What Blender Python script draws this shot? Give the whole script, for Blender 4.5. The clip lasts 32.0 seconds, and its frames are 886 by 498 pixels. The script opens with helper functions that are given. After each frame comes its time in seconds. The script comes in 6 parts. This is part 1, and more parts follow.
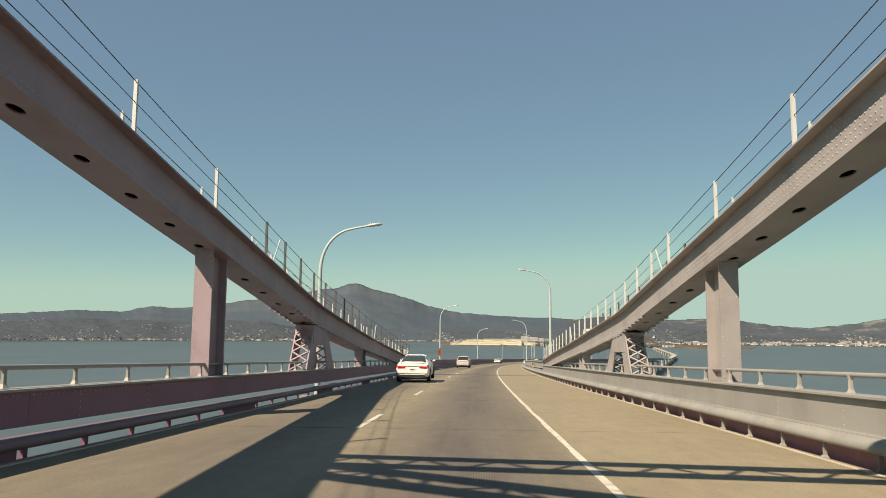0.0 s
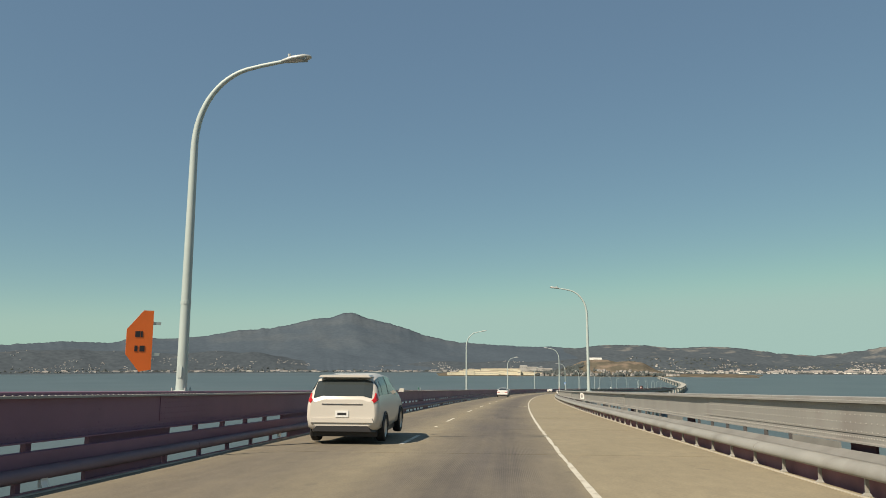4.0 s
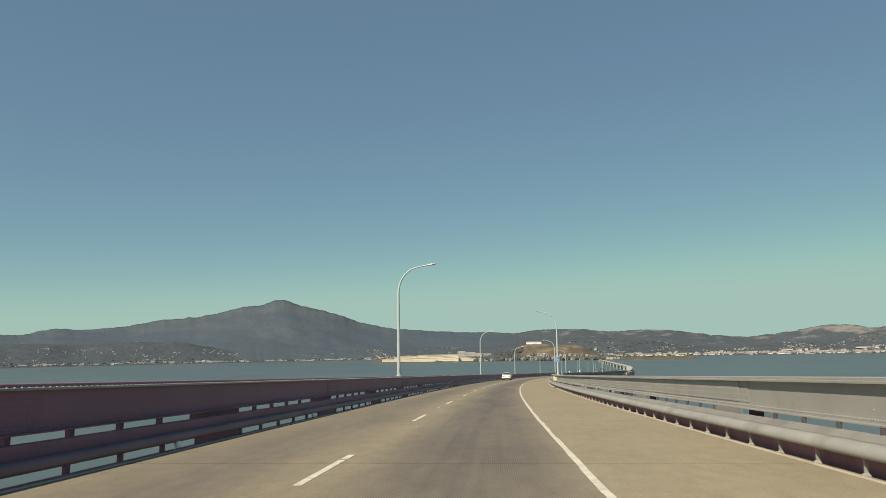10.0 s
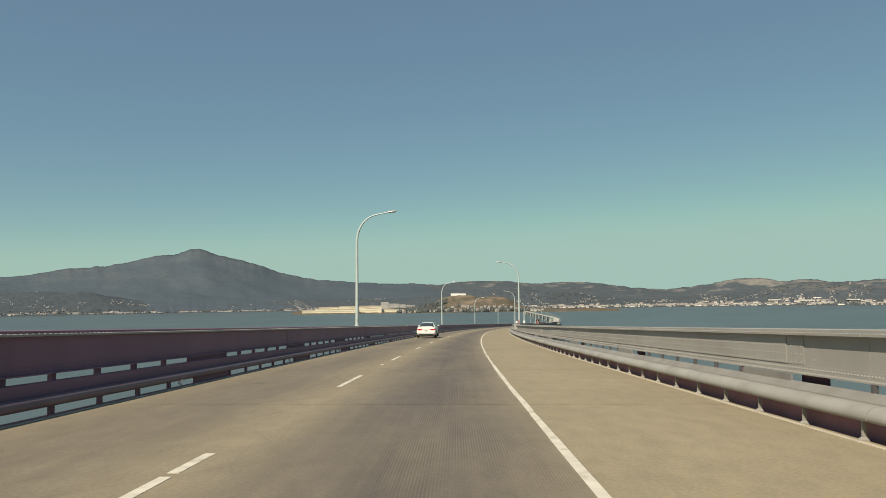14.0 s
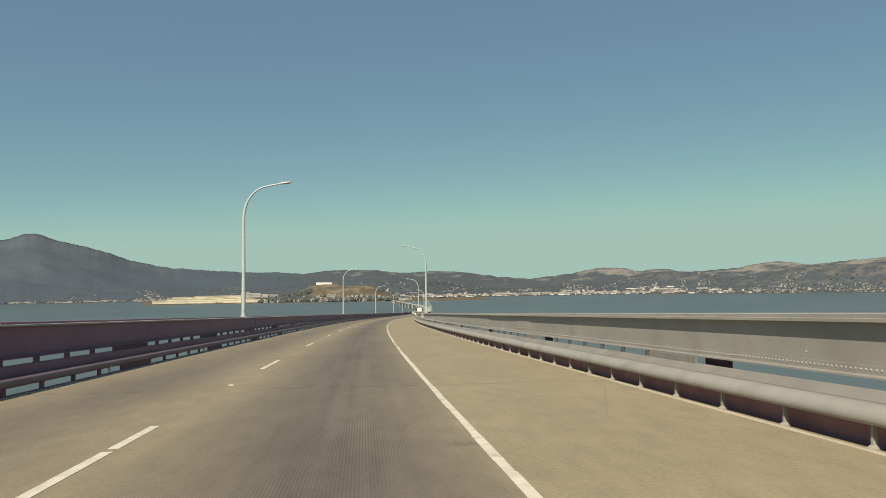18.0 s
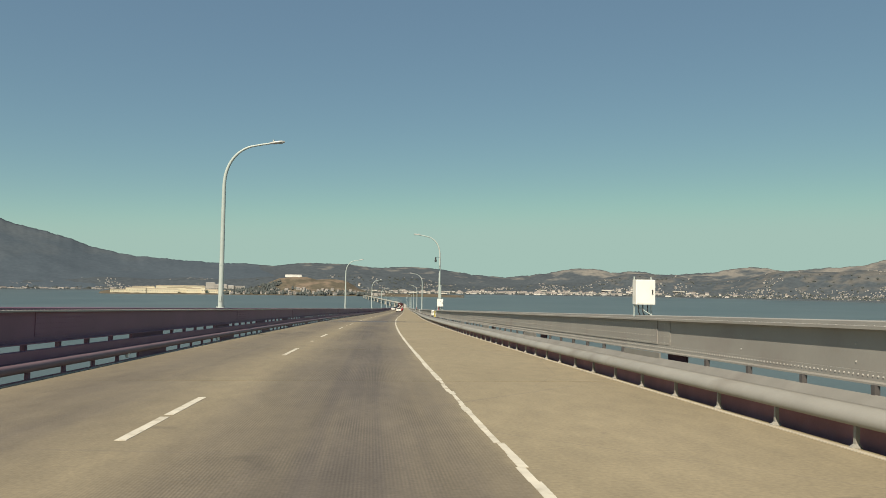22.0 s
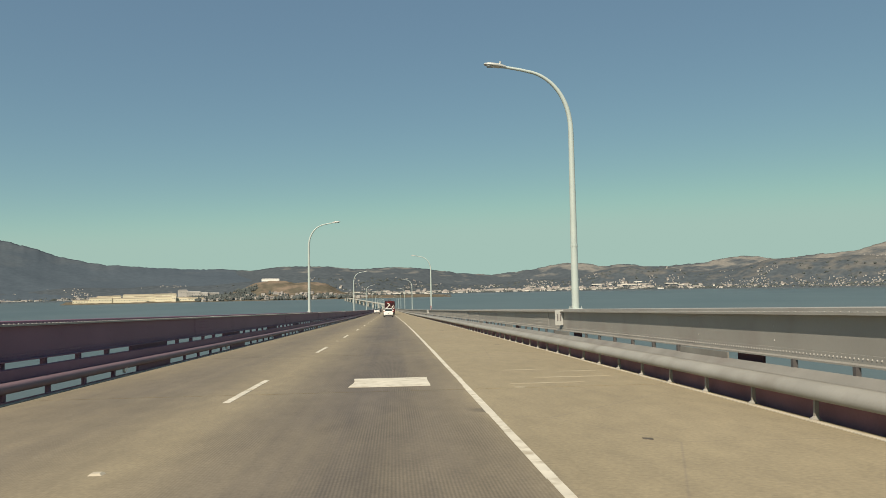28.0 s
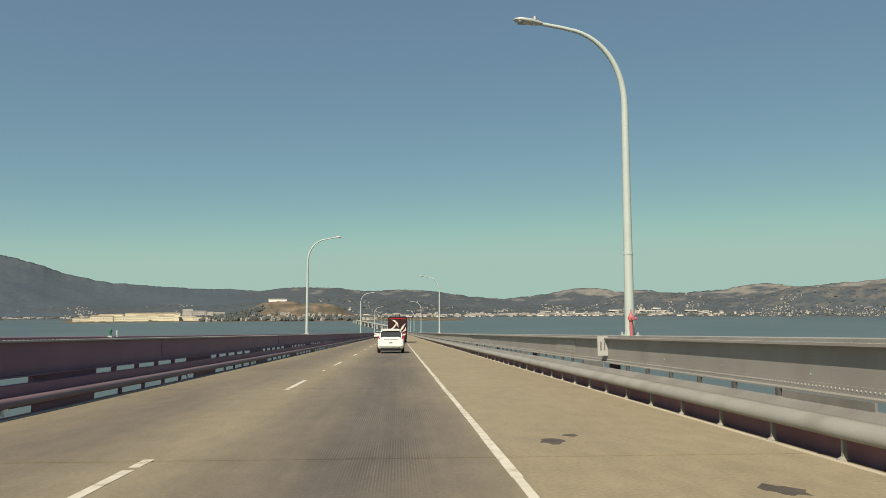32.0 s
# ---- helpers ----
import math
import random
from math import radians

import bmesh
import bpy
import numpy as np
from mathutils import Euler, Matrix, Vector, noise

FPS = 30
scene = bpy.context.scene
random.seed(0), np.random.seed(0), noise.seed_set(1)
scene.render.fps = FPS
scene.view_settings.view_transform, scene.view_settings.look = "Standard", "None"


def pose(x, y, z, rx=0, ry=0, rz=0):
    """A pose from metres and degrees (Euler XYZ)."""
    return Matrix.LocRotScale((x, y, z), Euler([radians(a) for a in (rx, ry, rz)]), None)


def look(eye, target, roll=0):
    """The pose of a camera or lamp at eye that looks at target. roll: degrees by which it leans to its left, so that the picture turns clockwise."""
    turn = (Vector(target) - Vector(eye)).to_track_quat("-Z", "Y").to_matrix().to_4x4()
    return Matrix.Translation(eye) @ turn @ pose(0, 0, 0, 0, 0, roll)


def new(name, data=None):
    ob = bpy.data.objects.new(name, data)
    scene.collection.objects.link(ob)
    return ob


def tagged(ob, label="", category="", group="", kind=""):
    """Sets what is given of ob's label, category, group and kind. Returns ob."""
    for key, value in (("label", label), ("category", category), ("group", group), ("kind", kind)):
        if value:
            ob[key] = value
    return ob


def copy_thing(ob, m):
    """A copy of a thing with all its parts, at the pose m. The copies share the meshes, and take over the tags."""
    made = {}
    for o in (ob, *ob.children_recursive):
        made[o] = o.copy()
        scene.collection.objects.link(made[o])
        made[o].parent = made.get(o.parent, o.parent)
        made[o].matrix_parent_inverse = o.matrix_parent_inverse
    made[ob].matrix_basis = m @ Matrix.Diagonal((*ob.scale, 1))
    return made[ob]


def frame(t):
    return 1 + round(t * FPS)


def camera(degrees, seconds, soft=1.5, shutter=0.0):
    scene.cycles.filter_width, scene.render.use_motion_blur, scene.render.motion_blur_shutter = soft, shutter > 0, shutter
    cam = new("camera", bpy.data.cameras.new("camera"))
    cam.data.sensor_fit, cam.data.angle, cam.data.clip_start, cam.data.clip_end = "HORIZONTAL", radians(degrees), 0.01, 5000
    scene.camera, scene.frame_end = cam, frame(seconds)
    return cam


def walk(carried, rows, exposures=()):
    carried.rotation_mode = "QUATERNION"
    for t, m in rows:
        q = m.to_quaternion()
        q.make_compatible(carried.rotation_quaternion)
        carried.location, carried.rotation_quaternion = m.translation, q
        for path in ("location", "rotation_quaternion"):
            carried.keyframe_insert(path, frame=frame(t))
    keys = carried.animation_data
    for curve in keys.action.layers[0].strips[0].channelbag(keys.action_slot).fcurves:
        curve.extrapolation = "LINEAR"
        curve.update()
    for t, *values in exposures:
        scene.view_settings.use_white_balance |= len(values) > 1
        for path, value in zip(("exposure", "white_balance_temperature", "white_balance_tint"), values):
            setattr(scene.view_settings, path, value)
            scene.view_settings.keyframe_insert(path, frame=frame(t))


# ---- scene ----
# ---- camera ----
cam = camera(61.85, 32.0, soft=0.9)
PATH = [  # seconds, place in metres, turn in degrees
    (0.0, 0.40, 0.00, 59.315, 96.31, -0.48, 2.55),
    (0.5, 0.46, 10.89, 58.907, 96.82, -0.39, 2.62),
    (1.0, 0.54, 21.78, 58.499, 96.80, -0.30, 2.50),
    (1.5, 0.64, 32.67, 58.093, 97.31, -0.51, 1.99),
    (2.0, 0.76, 43.58, 57.686, 97.82, -0.68, 1.82),
    (2.5, 0.91, 54.50, 57.280, 98.14, -0.31, 1.96),
    (3.0, 1.10, 65.40, 56.875, 98.55, -0.08, 2.16),
    (3.2, 1.20, 69.75, 56.714, 98.59, -0.43, 2.30),
    (4.0, 1.70, 86.98, 56.074, 98.63, -0.14, 2.36),
    (4.5, 2.13, 97.60, 55.681, 98.50, 0.25, 2.22),
    (5.0, 2.62, 108.15, 55.290, 98.33, 0.64, 1.92),
    (5.5, 3.19, 118.69, 54.900, 98.20, 0.87, 1.43),
    (6.0, 3.81, 129.29, 54.508, 98.46, 1.25, 0.38),
    (6.5, 4.47, 139.99, 54.112, 97.81, 1.33, -0.95),
    (7.0, 5.17, 150.74, 53.716, 97.82, 1.12, -1.69),
    (7.5, 5.93, 161.47, 53.321, 97.50, 0.80, -2.20),
    (8.0, 6.73, 172.10, 52.929, 97.50, 0.74, -2.12),
    (8.5, 7.59, 182.59, 52.545, 97.47, 0.65, -2.10),
    (9.0, 8.51, 192.95, 52.165, 97.63, 0.70, -2.11),
    (9.5, 9.49, 203.24, 51.789, 97.80, 0.90, -2.20),
    (10.0, 10.53, 213.49, 51.416, 97.66, 0.86, -2.35),
    (10.5, 11.64, 223.74, 51.044, 97.65, 0.75, -2.58),
    (11.0, 12.82, 233.94, 50.675, 97.61, 0.71, -2.95),
    (11.5, 14.04, 244.04, 50.311, 97.44, 0.72, -3.83),
    (12.0, 15.31, 254.00, 49.954, 97.49, 0.65, -3.93),
    (12.5, 16.61, 263.79, 49.605, 97.40, 0.59, -4.71),
    (13.0, 17.96, 273.54, 49.258, 96.61, 0.53, -6.13),
    (13.5, 19.40, 283.39, 48.910, 94.85, 0.56, -7.09),
    (14.0, 20.94, 293.48, 48.555, 93.90, 0.67, -8.16),
    (14.5, 22.62, 303.92, 48.189, 93.00, 0.90, -10.14),
    (15.0, 24.42, 314.60, 47.816, 93.11, 0.92, -12.46),
    (15.5, 26.31, 325.35, 47.443, 93.15, 0.77, -15.30),
    (16.0, 28.24, 336.03, 47.073, 93.22, 0.73, -16.35),
    (16.5, 30.19, 346.51, 46.712, 93.32, 0.70, -17.00),
    (17.0, 32.18, 356.88, 46.356, 93.39, 0.68, -17.40),
    (17.5, 34.23, 367.23, 46.002, 93.36, 0.69, -17.70),
    (18.0, 36.39, 377.68, 45.645, 92.99, 0.76, -18.43),
    (18.5, 38.68, 388.32, 45.282, 92.94, 0.83, -18.85),
    (19.0, 41.09, 399.09, 44.914, 92.66, 0.86, -19.28),
    (19.5, 43.59, 409.95, 44.544, 92.56, 0.65, -19.70),
    (20.0, 46.13, 420.83, 44.174, 92.52, 0.42, -20.21),
    (20.5, 48.72, 431.68, 43.805, 92.67, 0.39, -20.08),
    (21.0, 51.35, 442.49, 43.437, 92.89, 0.58, -20.14),
    (21.5, 54.07, 453.28, 43.070, 92.89, 0.01, -20.30),
    (22.0, 56.90, 464.05, 42.702, 92.78, -0.87, -20.63),
    (22.5, 59.87, 474.82, 42.334, 92.12, -0.91, -21.05),
    (23.0, 62.93, 485.54, 41.966, 91.87, -0.89, -21.22),
    (23.5, 66.04, 496.20, 41.600, 91.78, -0.03, -22.05),
    (24.0, 69.14, 506.76, 41.238, 92.31, 0.96, -22.09),
    (24.5, 72.21, 517.21, 40.880, 93.13, 1.46, -22.12),
    (25.0, 75.26, 527.59, 40.524, 93.15, 1.37, -22.19),
    (25.5, 78.34, 537.94, 40.170, 93.09, 1.14, -22.37),
    (26.0, 81.50, 548.31, 39.814, 93.13, 1.20, -22.31),
    (26.5, 84.77, 558.74, 39.456, 93.21, 1.43, -22.11),
    (27.0, 88.11, 569.17, 39.099, 93.23, 1.61, -21.89),
    (27.5, 91.48, 579.52, 38.743, 93.07, 1.56, -21.81),
    (28.0, 94.84, 589.75, 38.393, 92.79, 1.07, -21.94),
    (28.5, 98.14, 599.79, 38.049, 91.99, 0.62, -21.91),
    (29.0, 101.40, 609.71, 37.711, 91.91, 0.24, -22.73),
    (29.5, 104.63, 619.57, 37.376, 92.28, 0.26, -22.55),
    (30.0, 107.87, 629.46, 37.040, 92.27, 0.50, -22.01),
    (30.5, 111.11, 639.43, 36.703, 94.13, 0.36, -21.61),
    (31.0, 114.37, 649.48, 36.364, 94.61, 0.30, -21.56),
    (31.5, 117.63, 659.58, 36.025, 94.60, -0.12, -21.74),
    (32.0, 120.89, 669.70, 35.687, 94.65, 0.19, -21.10),
]
walk(cam, [(row[0], pose(*row[1:])) for row in PATH], [(0.0, 0.72, 7050, 15), (1.0, 0.69, 7000, 15), (2.0, 0.57, 6750, 14), (3.0, 0.51, 6690, 13), (6.0, 0.50, 6640, 11), (12.0, 0.49, 6630, 11), (15.0, 0.49, 6740, 11), (32.0, 0.49, 6740, 11)])

# ---- plan of the road ----
HEADING = [-1.69, -0.48, 0.48, 3.12, 5.52, 8.26, 11.29, 13.9, 16.47, 18.08, 17.73, 17.69, 17.68, 17.68, 17.68, 17.68, 17.68, 17.68]  # degrees to the right, every 80 m from -120 m
GRADE = [-3.89, -3.72, -3.63, -3.36, -3.29, -3.18, -3.0, -2.89, -2.79]  # percent, every 160 m from -120 m
STEP = 2.0
S_END = 2720.0


def spline(x0, step, ys, x):
    """Natural cubic spline through evenly spaced knots."""
    n = len(ys)
    a = np.zeros((n, n))
    a[0, 0] = a[-1, -1] = 1
    for i in range(1, n - 1):
        a[i, i - 1:i + 2] = 1, 4, 1
    y = np.array(ys)
    r = np.zeros(n)
    r[1:-1] = 6 * (y[2:] - 2 * y[1:-1] + y[:-2]) / step ** 2
    m = np.linalg.solve(a, r)
    i = np.clip(((x - x0) // step).astype(int), 0, n - 2)
    b = (x - x0) / step - i
    c = 1 - b
    return c * y[i] + b * y[i + 1] + step ** 2 / 6 * ((c ** 3 - c) * m[i] + (b ** 3 - b) * m[i + 1])


S = np.arange(-120, S_END + 1, STEP)
NEAR = S <= 1240
HD = np.where(NEAR, spline(-120, 80, HEADING, np.minimum(S, 1240)),
              np.interp(S, [1240, 1650, 1900, 3000], [HEADING[-1], HEADING[-1], 10.5, 10.5]))
GR = np.where(NEAR, spline(-120, 160, GRADE, np.minimum(S, 1160)), np.interp(S, [1240, 1450, 1580, 3000], [-2.9, -3.3, -0.2, -0.1]))
HD = np.radians(HD)
HM = (HD[1:] + HD[:-1]) / 2
RX = np.concatenate([[0], np.cumsum(np.sin(HM) * STEP)])
RY = np.concatenate([[0], np.cumsum(np.cos(HM) * STEP)])
RZ = np.concatenate([[0], np.cumsum((GR[1:] + GR[:-1]) / 200 * STEP)])
I0 = int(120 / STEP)
RX, RY, RZ = RX - RX[I0], RY - RY[I0], RZ - RZ[I0] + 58.0


def at(s, u=0.0, z=0.0):
    """The place s metres along the road, u metres right of its middle and z above the deck, which banks a little in the curve."""
    h = float(np.interp(s, S, HD))
    z -= u * float(np.interp(s, [120, 220, 300, 345, 420, 580, 650], [0.0, 0.004, 0.008, 0.007, 0.0, 0.0, 0.003]))
    return Vector((float(np.interp(s, S, RX)) + u * math.cos(h), float(np.interp(s, S, RY)) - u * math.sin(h),
                   float(np.interp(s, S, RZ)) + z))


def bearing(s):
    return math.degrees(float(np.interp(s, S, HD)))


def stand(s, u=0.0, z=0.0, turn=0.0, tilt=0.0):
    """A pose on the deck whose y axis runs along the road."""
    p = at(s, u, z)
    return pose(p.x, p.y, p.z, tilt, 0, turn - bearing(s))


# ---- light ----
SUN_WAY = Vector((-0.649, -0.698, 1.0)).normalized()
world = bpy.data.worlds.new("world")
scene.world = world
world.use_nodes = True
wn = world.node_tree
sky = wn.nodes.new("ShaderNodeTexSky")
sky.sky_type, sky.sun_disc = "NISHITA", False
sky.sun_elevation, sky.sun_rotation = math.asin(SUN_WAY.z), math.atan2(SUN_WAY.x, SUN_WAY.y)
sky.altitude, sky.air_density, sky.dust_density, sky.ozone_density = 60, 0.8, 0.0, 5.5
tint = wn.nodes.new("ShaderNodeMix")
tint.data_type, tint.blend_type = "RGBA", "MULTIPLY"
tint.inputs[0].default_value = 1.0
tint.inputs[7].default_value = (0.95, 1.0, 0.785, 1)
wn.links.new(sky.outputs[0], tint.inputs[6])
even = wn.nodes.new("ShaderNodeMix")
even.data_type = "RGBA"
even.inputs[0].default_value = 0.49
even.inputs[7].default_value = (1.85, 2.95, 2.48, 1)
wn.links.new(tint.outputs[2], even.inputs[6])
# the sky graded channel by channel: bluer overhead, greener low down
split, join = wn.nodes.new("ShaderNodeSeparateColor"), wn.nodes.new("ShaderNodeCombineColor")
wn.links.new(even.outputs[2], split.inputs[0])
for k, (gain, power, most) in enumerate(((0.90, 1.31, 3.5), (0.775, 1.30, 5.2), (1.66, 0.74, 4.7))):
    bend, lift, cap = (wn.nodes.new("ShaderNodeMath") for _ in range(3))
    cap.operation, cap.inputs[1].default_value, cap.inputs[2].default_value = "SMOOTH_MIN", most, 0.8
    bend.operation, bend.inputs[1].default_value = "POWER", power
    lift.operation, lift.inputs[1].default_value = "MULTIPLY", gain
    wn.links.new(split.outputs[k], bend.inputs[0])
    wn.links.new(bend.outputs[0], lift.inputs[0])
    wn.links.new(lift.outputs[0], cap.inputs[0])
    wn.links.new(cap.outputs[0], join.inputs[k])
wn.links.new(join.outputs[0], wn.nodes["Background"].inputs[0])
wn.nodes["Background"].inputs[1].default_value = 0.073
sun = new("sun", bpy.data.lights.new("sun", "SUN"))
sun.data.energy, sun.data.angle, sun.data.color = 5.0, radians(0.53), (1.0, 0.90, 0.73)
sun.matrix_world = look(SUN_WAY * 500, (0, 0, 0))


# ---- materials ----
def material(name, color, rough=0.6, metal=0.0, vary=0.15, scale=1.5, fine=30.0, bump=0.15, stain=None, stain_scale=0.4, stain_amount=0.5, object_random=0.0):
    """Painted or raw surface with broad stains, fine grain and a little relief."""
    m = bpy.data.materials.new(name)
    m.use_nodes = True
    n, l = m.node_tree.nodes, m.node_tree.links
    b = n["Principled BSDF"]
    b.inputs["Roughness"].default_value, b.inputs["Metallic"].default_value = rough, metal
    geo = n.new("ShaderNodeNewGeometry")
    broad, grain = n.new("ShaderNodeTexNoise"), n.new("ShaderNodeTexNoise")
    for tex, sc, detail in ((broad, scale, 5), (grain, fine, 3)):
        tex.inputs["Scale"].default_value, tex.inputs["Detail"].default_value = sc, detail
        l.new(geo.outputs["Position"], tex.inputs["Vector"])
    def mix(kind, fac, a, bb):
        x = n.new("ShaderNodeMix")
        x.data_type, x.blend_type = "RGBA", kind
        for sock, v in ((x.inputs[0], fac), (x.inputs[6], a), (x.inputs[7], bb)):
            if isinstance(v, (int, float)):
                sock.default_value = v
            elif isinstance(v, tuple):
                sock.default_value = (*v, 1)
            else:
                l.new(v, sock)
        return x.outputs[2]
    def ramp(v, lo, hi):
        r = n.new("ShaderNodeMapRange")
        r.inputs["From Min"].default_value, r.inputs["From Max"].default_value = lo, hi
        l.new(v, r.inputs["Value"])
        return r.outputs["Result"]
    dark = tuple(c * (1 - vary) for c in color)
    lite = tuple(min(1, c * (1 + vary)) for c in color)
    col = mix("MIX", ramp(broad.outputs["Fac"], 0.3, 0.7), dark, lite)
    g = ramp(grain.outputs["Fac"], 0.3, 0.7)
    col = mix("MULTIPLY", vary * 0.8, col, mix("MIX", g, (0.6, 0.6, 0.6), (1.0, 1.0, 1.0)))
    if stain:
        sn = n.new("ShaderNodeTexNoise")
        sn.inputs["Scale"].default_value, sn.inputs["Detail"].default_value = stain_scale, 6
        l.new(geo.outputs["Position"], sn.inputs["Vector"])
        f = n.new("ShaderNodeMath")
        f.operation = "MULTIPLY"
        f.inputs[1].default_value = stain_amount
        l.new(ramp(sn.outputs["Fac"], 0.52, 0.72), f.inputs[0])
        col = mix("MIX", f.outputs[0], col, stain)
    if object_random:
        oi = n.new("ShaderNodeObjectInfo")
        hv = n.new("ShaderNodeHueSaturation")
        l.new(ramp(oi.outputs["Random"], 0, 1), hv.inputs["Value"])
        hv.inputs["Value"].default_value = 1
        r = n.new("ShaderNodeMapRange")
        r.inputs["To Min"].default_value, r.inputs["To Max"].default_value = 1 - object_random, 1 + object_random
        l.new(oi.outputs["Random"], r.inputs["Value"])
        l.new(r.outputs["Result"], hv.inputs["Value"])
        l.new(col, hv.inputs["Color"])
        col = hv.outputs["Color"]
    l.new(col, b.inputs["Base Color"])
    if bump:
        bp = n.new("ShaderNodeBump")
        bp.inputs["Strength"].default_value, bp.inputs["Distance"].default_value = bump, 0.01
        l.new(grain.outputs["Fac"], bp.inputs["Height"])
        l.new(bp.outputs["Normal"], b.inputs["Normal"])
    return m


def deck_material():
    """Old concrete deck: tan where no wheels run, worn and oiled grey along the lanes. The UV map holds metres across and along."""
    m = bpy.data.materials.new("deck_concrete")
    m.use_nodes = True
    n, l = m.node_tree.nodes, m.node_tree.links
    b = n["Principled BSDF"]
    b.inputs["Roughness"].default_value = 0.82
    uv = n.new("ShaderNodeUVMap")
    sep = n.new("ShaderNodeSeparateXYZ")
    l.new(uv.outputs["UV"], sep.inputs[0])
    def noise_at(sx, sy, scale, detail=5):
        mp = n.new("ShaderNodeMapping")
        mp.inputs["Scale"].default_value = (sx, sy, 1)
        l.new(uv.outputs["UV"], mp.inputs[0])
        t = n.new("ShaderNodeTexNoise")
        t.inputs["Scale"].default_value, t.inputs["Detail"].default_value = scale, detail
        l.new(mp.outputs[0], t.inputs["Vector"])
        return t.outputs["Fac"]
    def mixc(fac, a, bb, kind="MIX"):
        x = n.new("ShaderNodeMix")
        x.data_type, x.blend_type = "RGBA", kind
        for sock, v in ((x.inputs[0], fac), (x.inputs[6], a), (x.inputs[7], bb)):
            if isinstance(v, (int, float)):
                sock.default_value = v
            elif isinstance(v, tuple):
                sock.default_value = (*v, 1)
            else:
                l.new(v, sock)
        return x.outputs[2]
    def rng(v, lo, hi, a=0.0, c=1.0):
        r = n.new("ShaderNodeMapRange")
        for k, x in (("From Min", lo), ("From Max", hi), ("To Min", a), ("To Max", c)):
            r.inputs[k].default_value = x
        l.new(v, r.inputs["Value"])
        return r.outputs["Result"]
    def math2(op, a, c):
        x = n.new("ShaderNodeMath")
        x.operation = op
        for i, v in enumerate((a, c)):
            if isinstance(v, (int, float)):
                x.inputs[i].default_value = v
            else:
                l.new(v, x.inputs[i])
        return x.outputs[0]
    u = math2("ADD", sep.outputs[0], rng(noise_at(1, 1, 0.25, 2), 0, 1, -0.2, 0.2))
    wear = n.new("ShaderNodeValToRGB")
    cr = wear.color_ramp
    stops = ((-5.5, 0.20), (-4.9, 0.40), (-4.3, 0.60), (-3.6, 0.72), (-2.9, 0.66), (-2.2, 0.34), (-1.65, 0.18), (-1.0, 0.58), (-0.5, 0.80),
             (0.1, 1.0), (0.75, 0.90), (1.3, 0.72), (1.70, 0.50), (1.92, 0.02), (3.2, 0.0), (5.5, 0.02))
    while len(cr.elements) < len(stops):
        cr.elements.new(0.5)
    for e, (x, v) in zip(cr.elements, stops):
        e.position, e.color = (x + 5.5) / 11, (v, v, v, 1)
    l.new(rng(u, -5.5, 5.5), wear.inputs[0])
    streak = rng(noise_at(3.0, 0.02, 1.8), 0.3, 0.7, 0.88, 1.08)
    blot = rng(noise_at(1.3, 0.25, 0.55, 8), 0.25, 0.75, 0.74, 1.20)
    w = math2("MULTIPLY", math2("MULTIPLY", wear.outputs[0], streak), blot)
    tan = mixc(rng(noise_at(1, 0.4, 0.5), 0.3, 0.7), (0.222, 0.186, 0.119), (0.256, 0.215, 0.139))
    grey = mixc(rng(noise_at(2, 0.2, 1.0), 0.3, 0.7), (0.088, 0.075, 0.062), (0.112, 0.096, 0.080))
    col = mixc(w, tan, grey)
    spots = rng(noise_at(1, 0.7, 0.9, 3), 0.70, 0.76)
    col = mixc(math2("MULTIPLY", spots, 0.75), col, (0.10, 0.085, 0.065))
    crack = n.new("ShaderNodeTexVoronoi")
    crack.feature = "DISTANCE_TO_EDGE"
    crack.inputs["Scale"].default_value = 0.16
    l.new(uv.outputs["UV"], crack.inputs["Vector"])
    col = mixc(math2("MULTIPLY", rng(crack.outputs["Distance"], 0.003, 0.0), 0.35), col, (0.14, 0.12, 0.10))
    col = mixc(0.5, col, mixc(rng(noise_at(1, 1, 22.0, 4), 0.3, 0.7), (0.70, 0.70, 0.70), (1.18, 1.18, 1.18)), "MULTIPLY")
    col = mixc(0.8, col, mixc(rng(noise_at(1.2, 0.5, 3.0, 6), 0.3, 0.7), (0.86, 0.86, 0.87), (1.10, 1.10, 1.09)), "MULTIPLY")
    groove = n.new("ShaderNodeTexWave")
    groove.bands_direction = "X"
    groove.inputs["Scale"].default_value, groove.inputs["Distortion"].default_value = 10.5, 0.7
    l.new(uv.outputs["UV"], groove.inputs["Vector"])
    col = mixc(math2("MULTIPLY", w, rng(noise_at(1.0, 0.35, 0.9, 3), 0.42, 0.62, 0.12, 0.85)), col, mixc(groove.outputs["Fac"], (0.62, 0.62, 0.62), (1.2, 1.2, 1.2)), "MULTIPLY")
    l.new(col, b.inputs["Base Color"])
    bp = n.new("ShaderNodeBump")
    bp.inputs["Strength"].default_value, bp.inputs["Distance"].default_value = 0.25, 0.01
    l.new(noise_at(1, 1, 40.0, 3), bp.inputs["Height"])
    l.new(bp.outputs["Normal"], b.inputs["Normal"])
    return m


def glass_material(name, color, rough=0.06):
    m = bpy.data.materials.new(name)
    m.use_nodes = True
    b = m.node_tree.nodes["Principled BSDF"]
    b.inputs["Base Color"].default_value = (*color, 1)
    b.inputs["Roughness"].default_value = rough
    b.inputs["Specular IOR Level"].default_value = 0.6
    return m


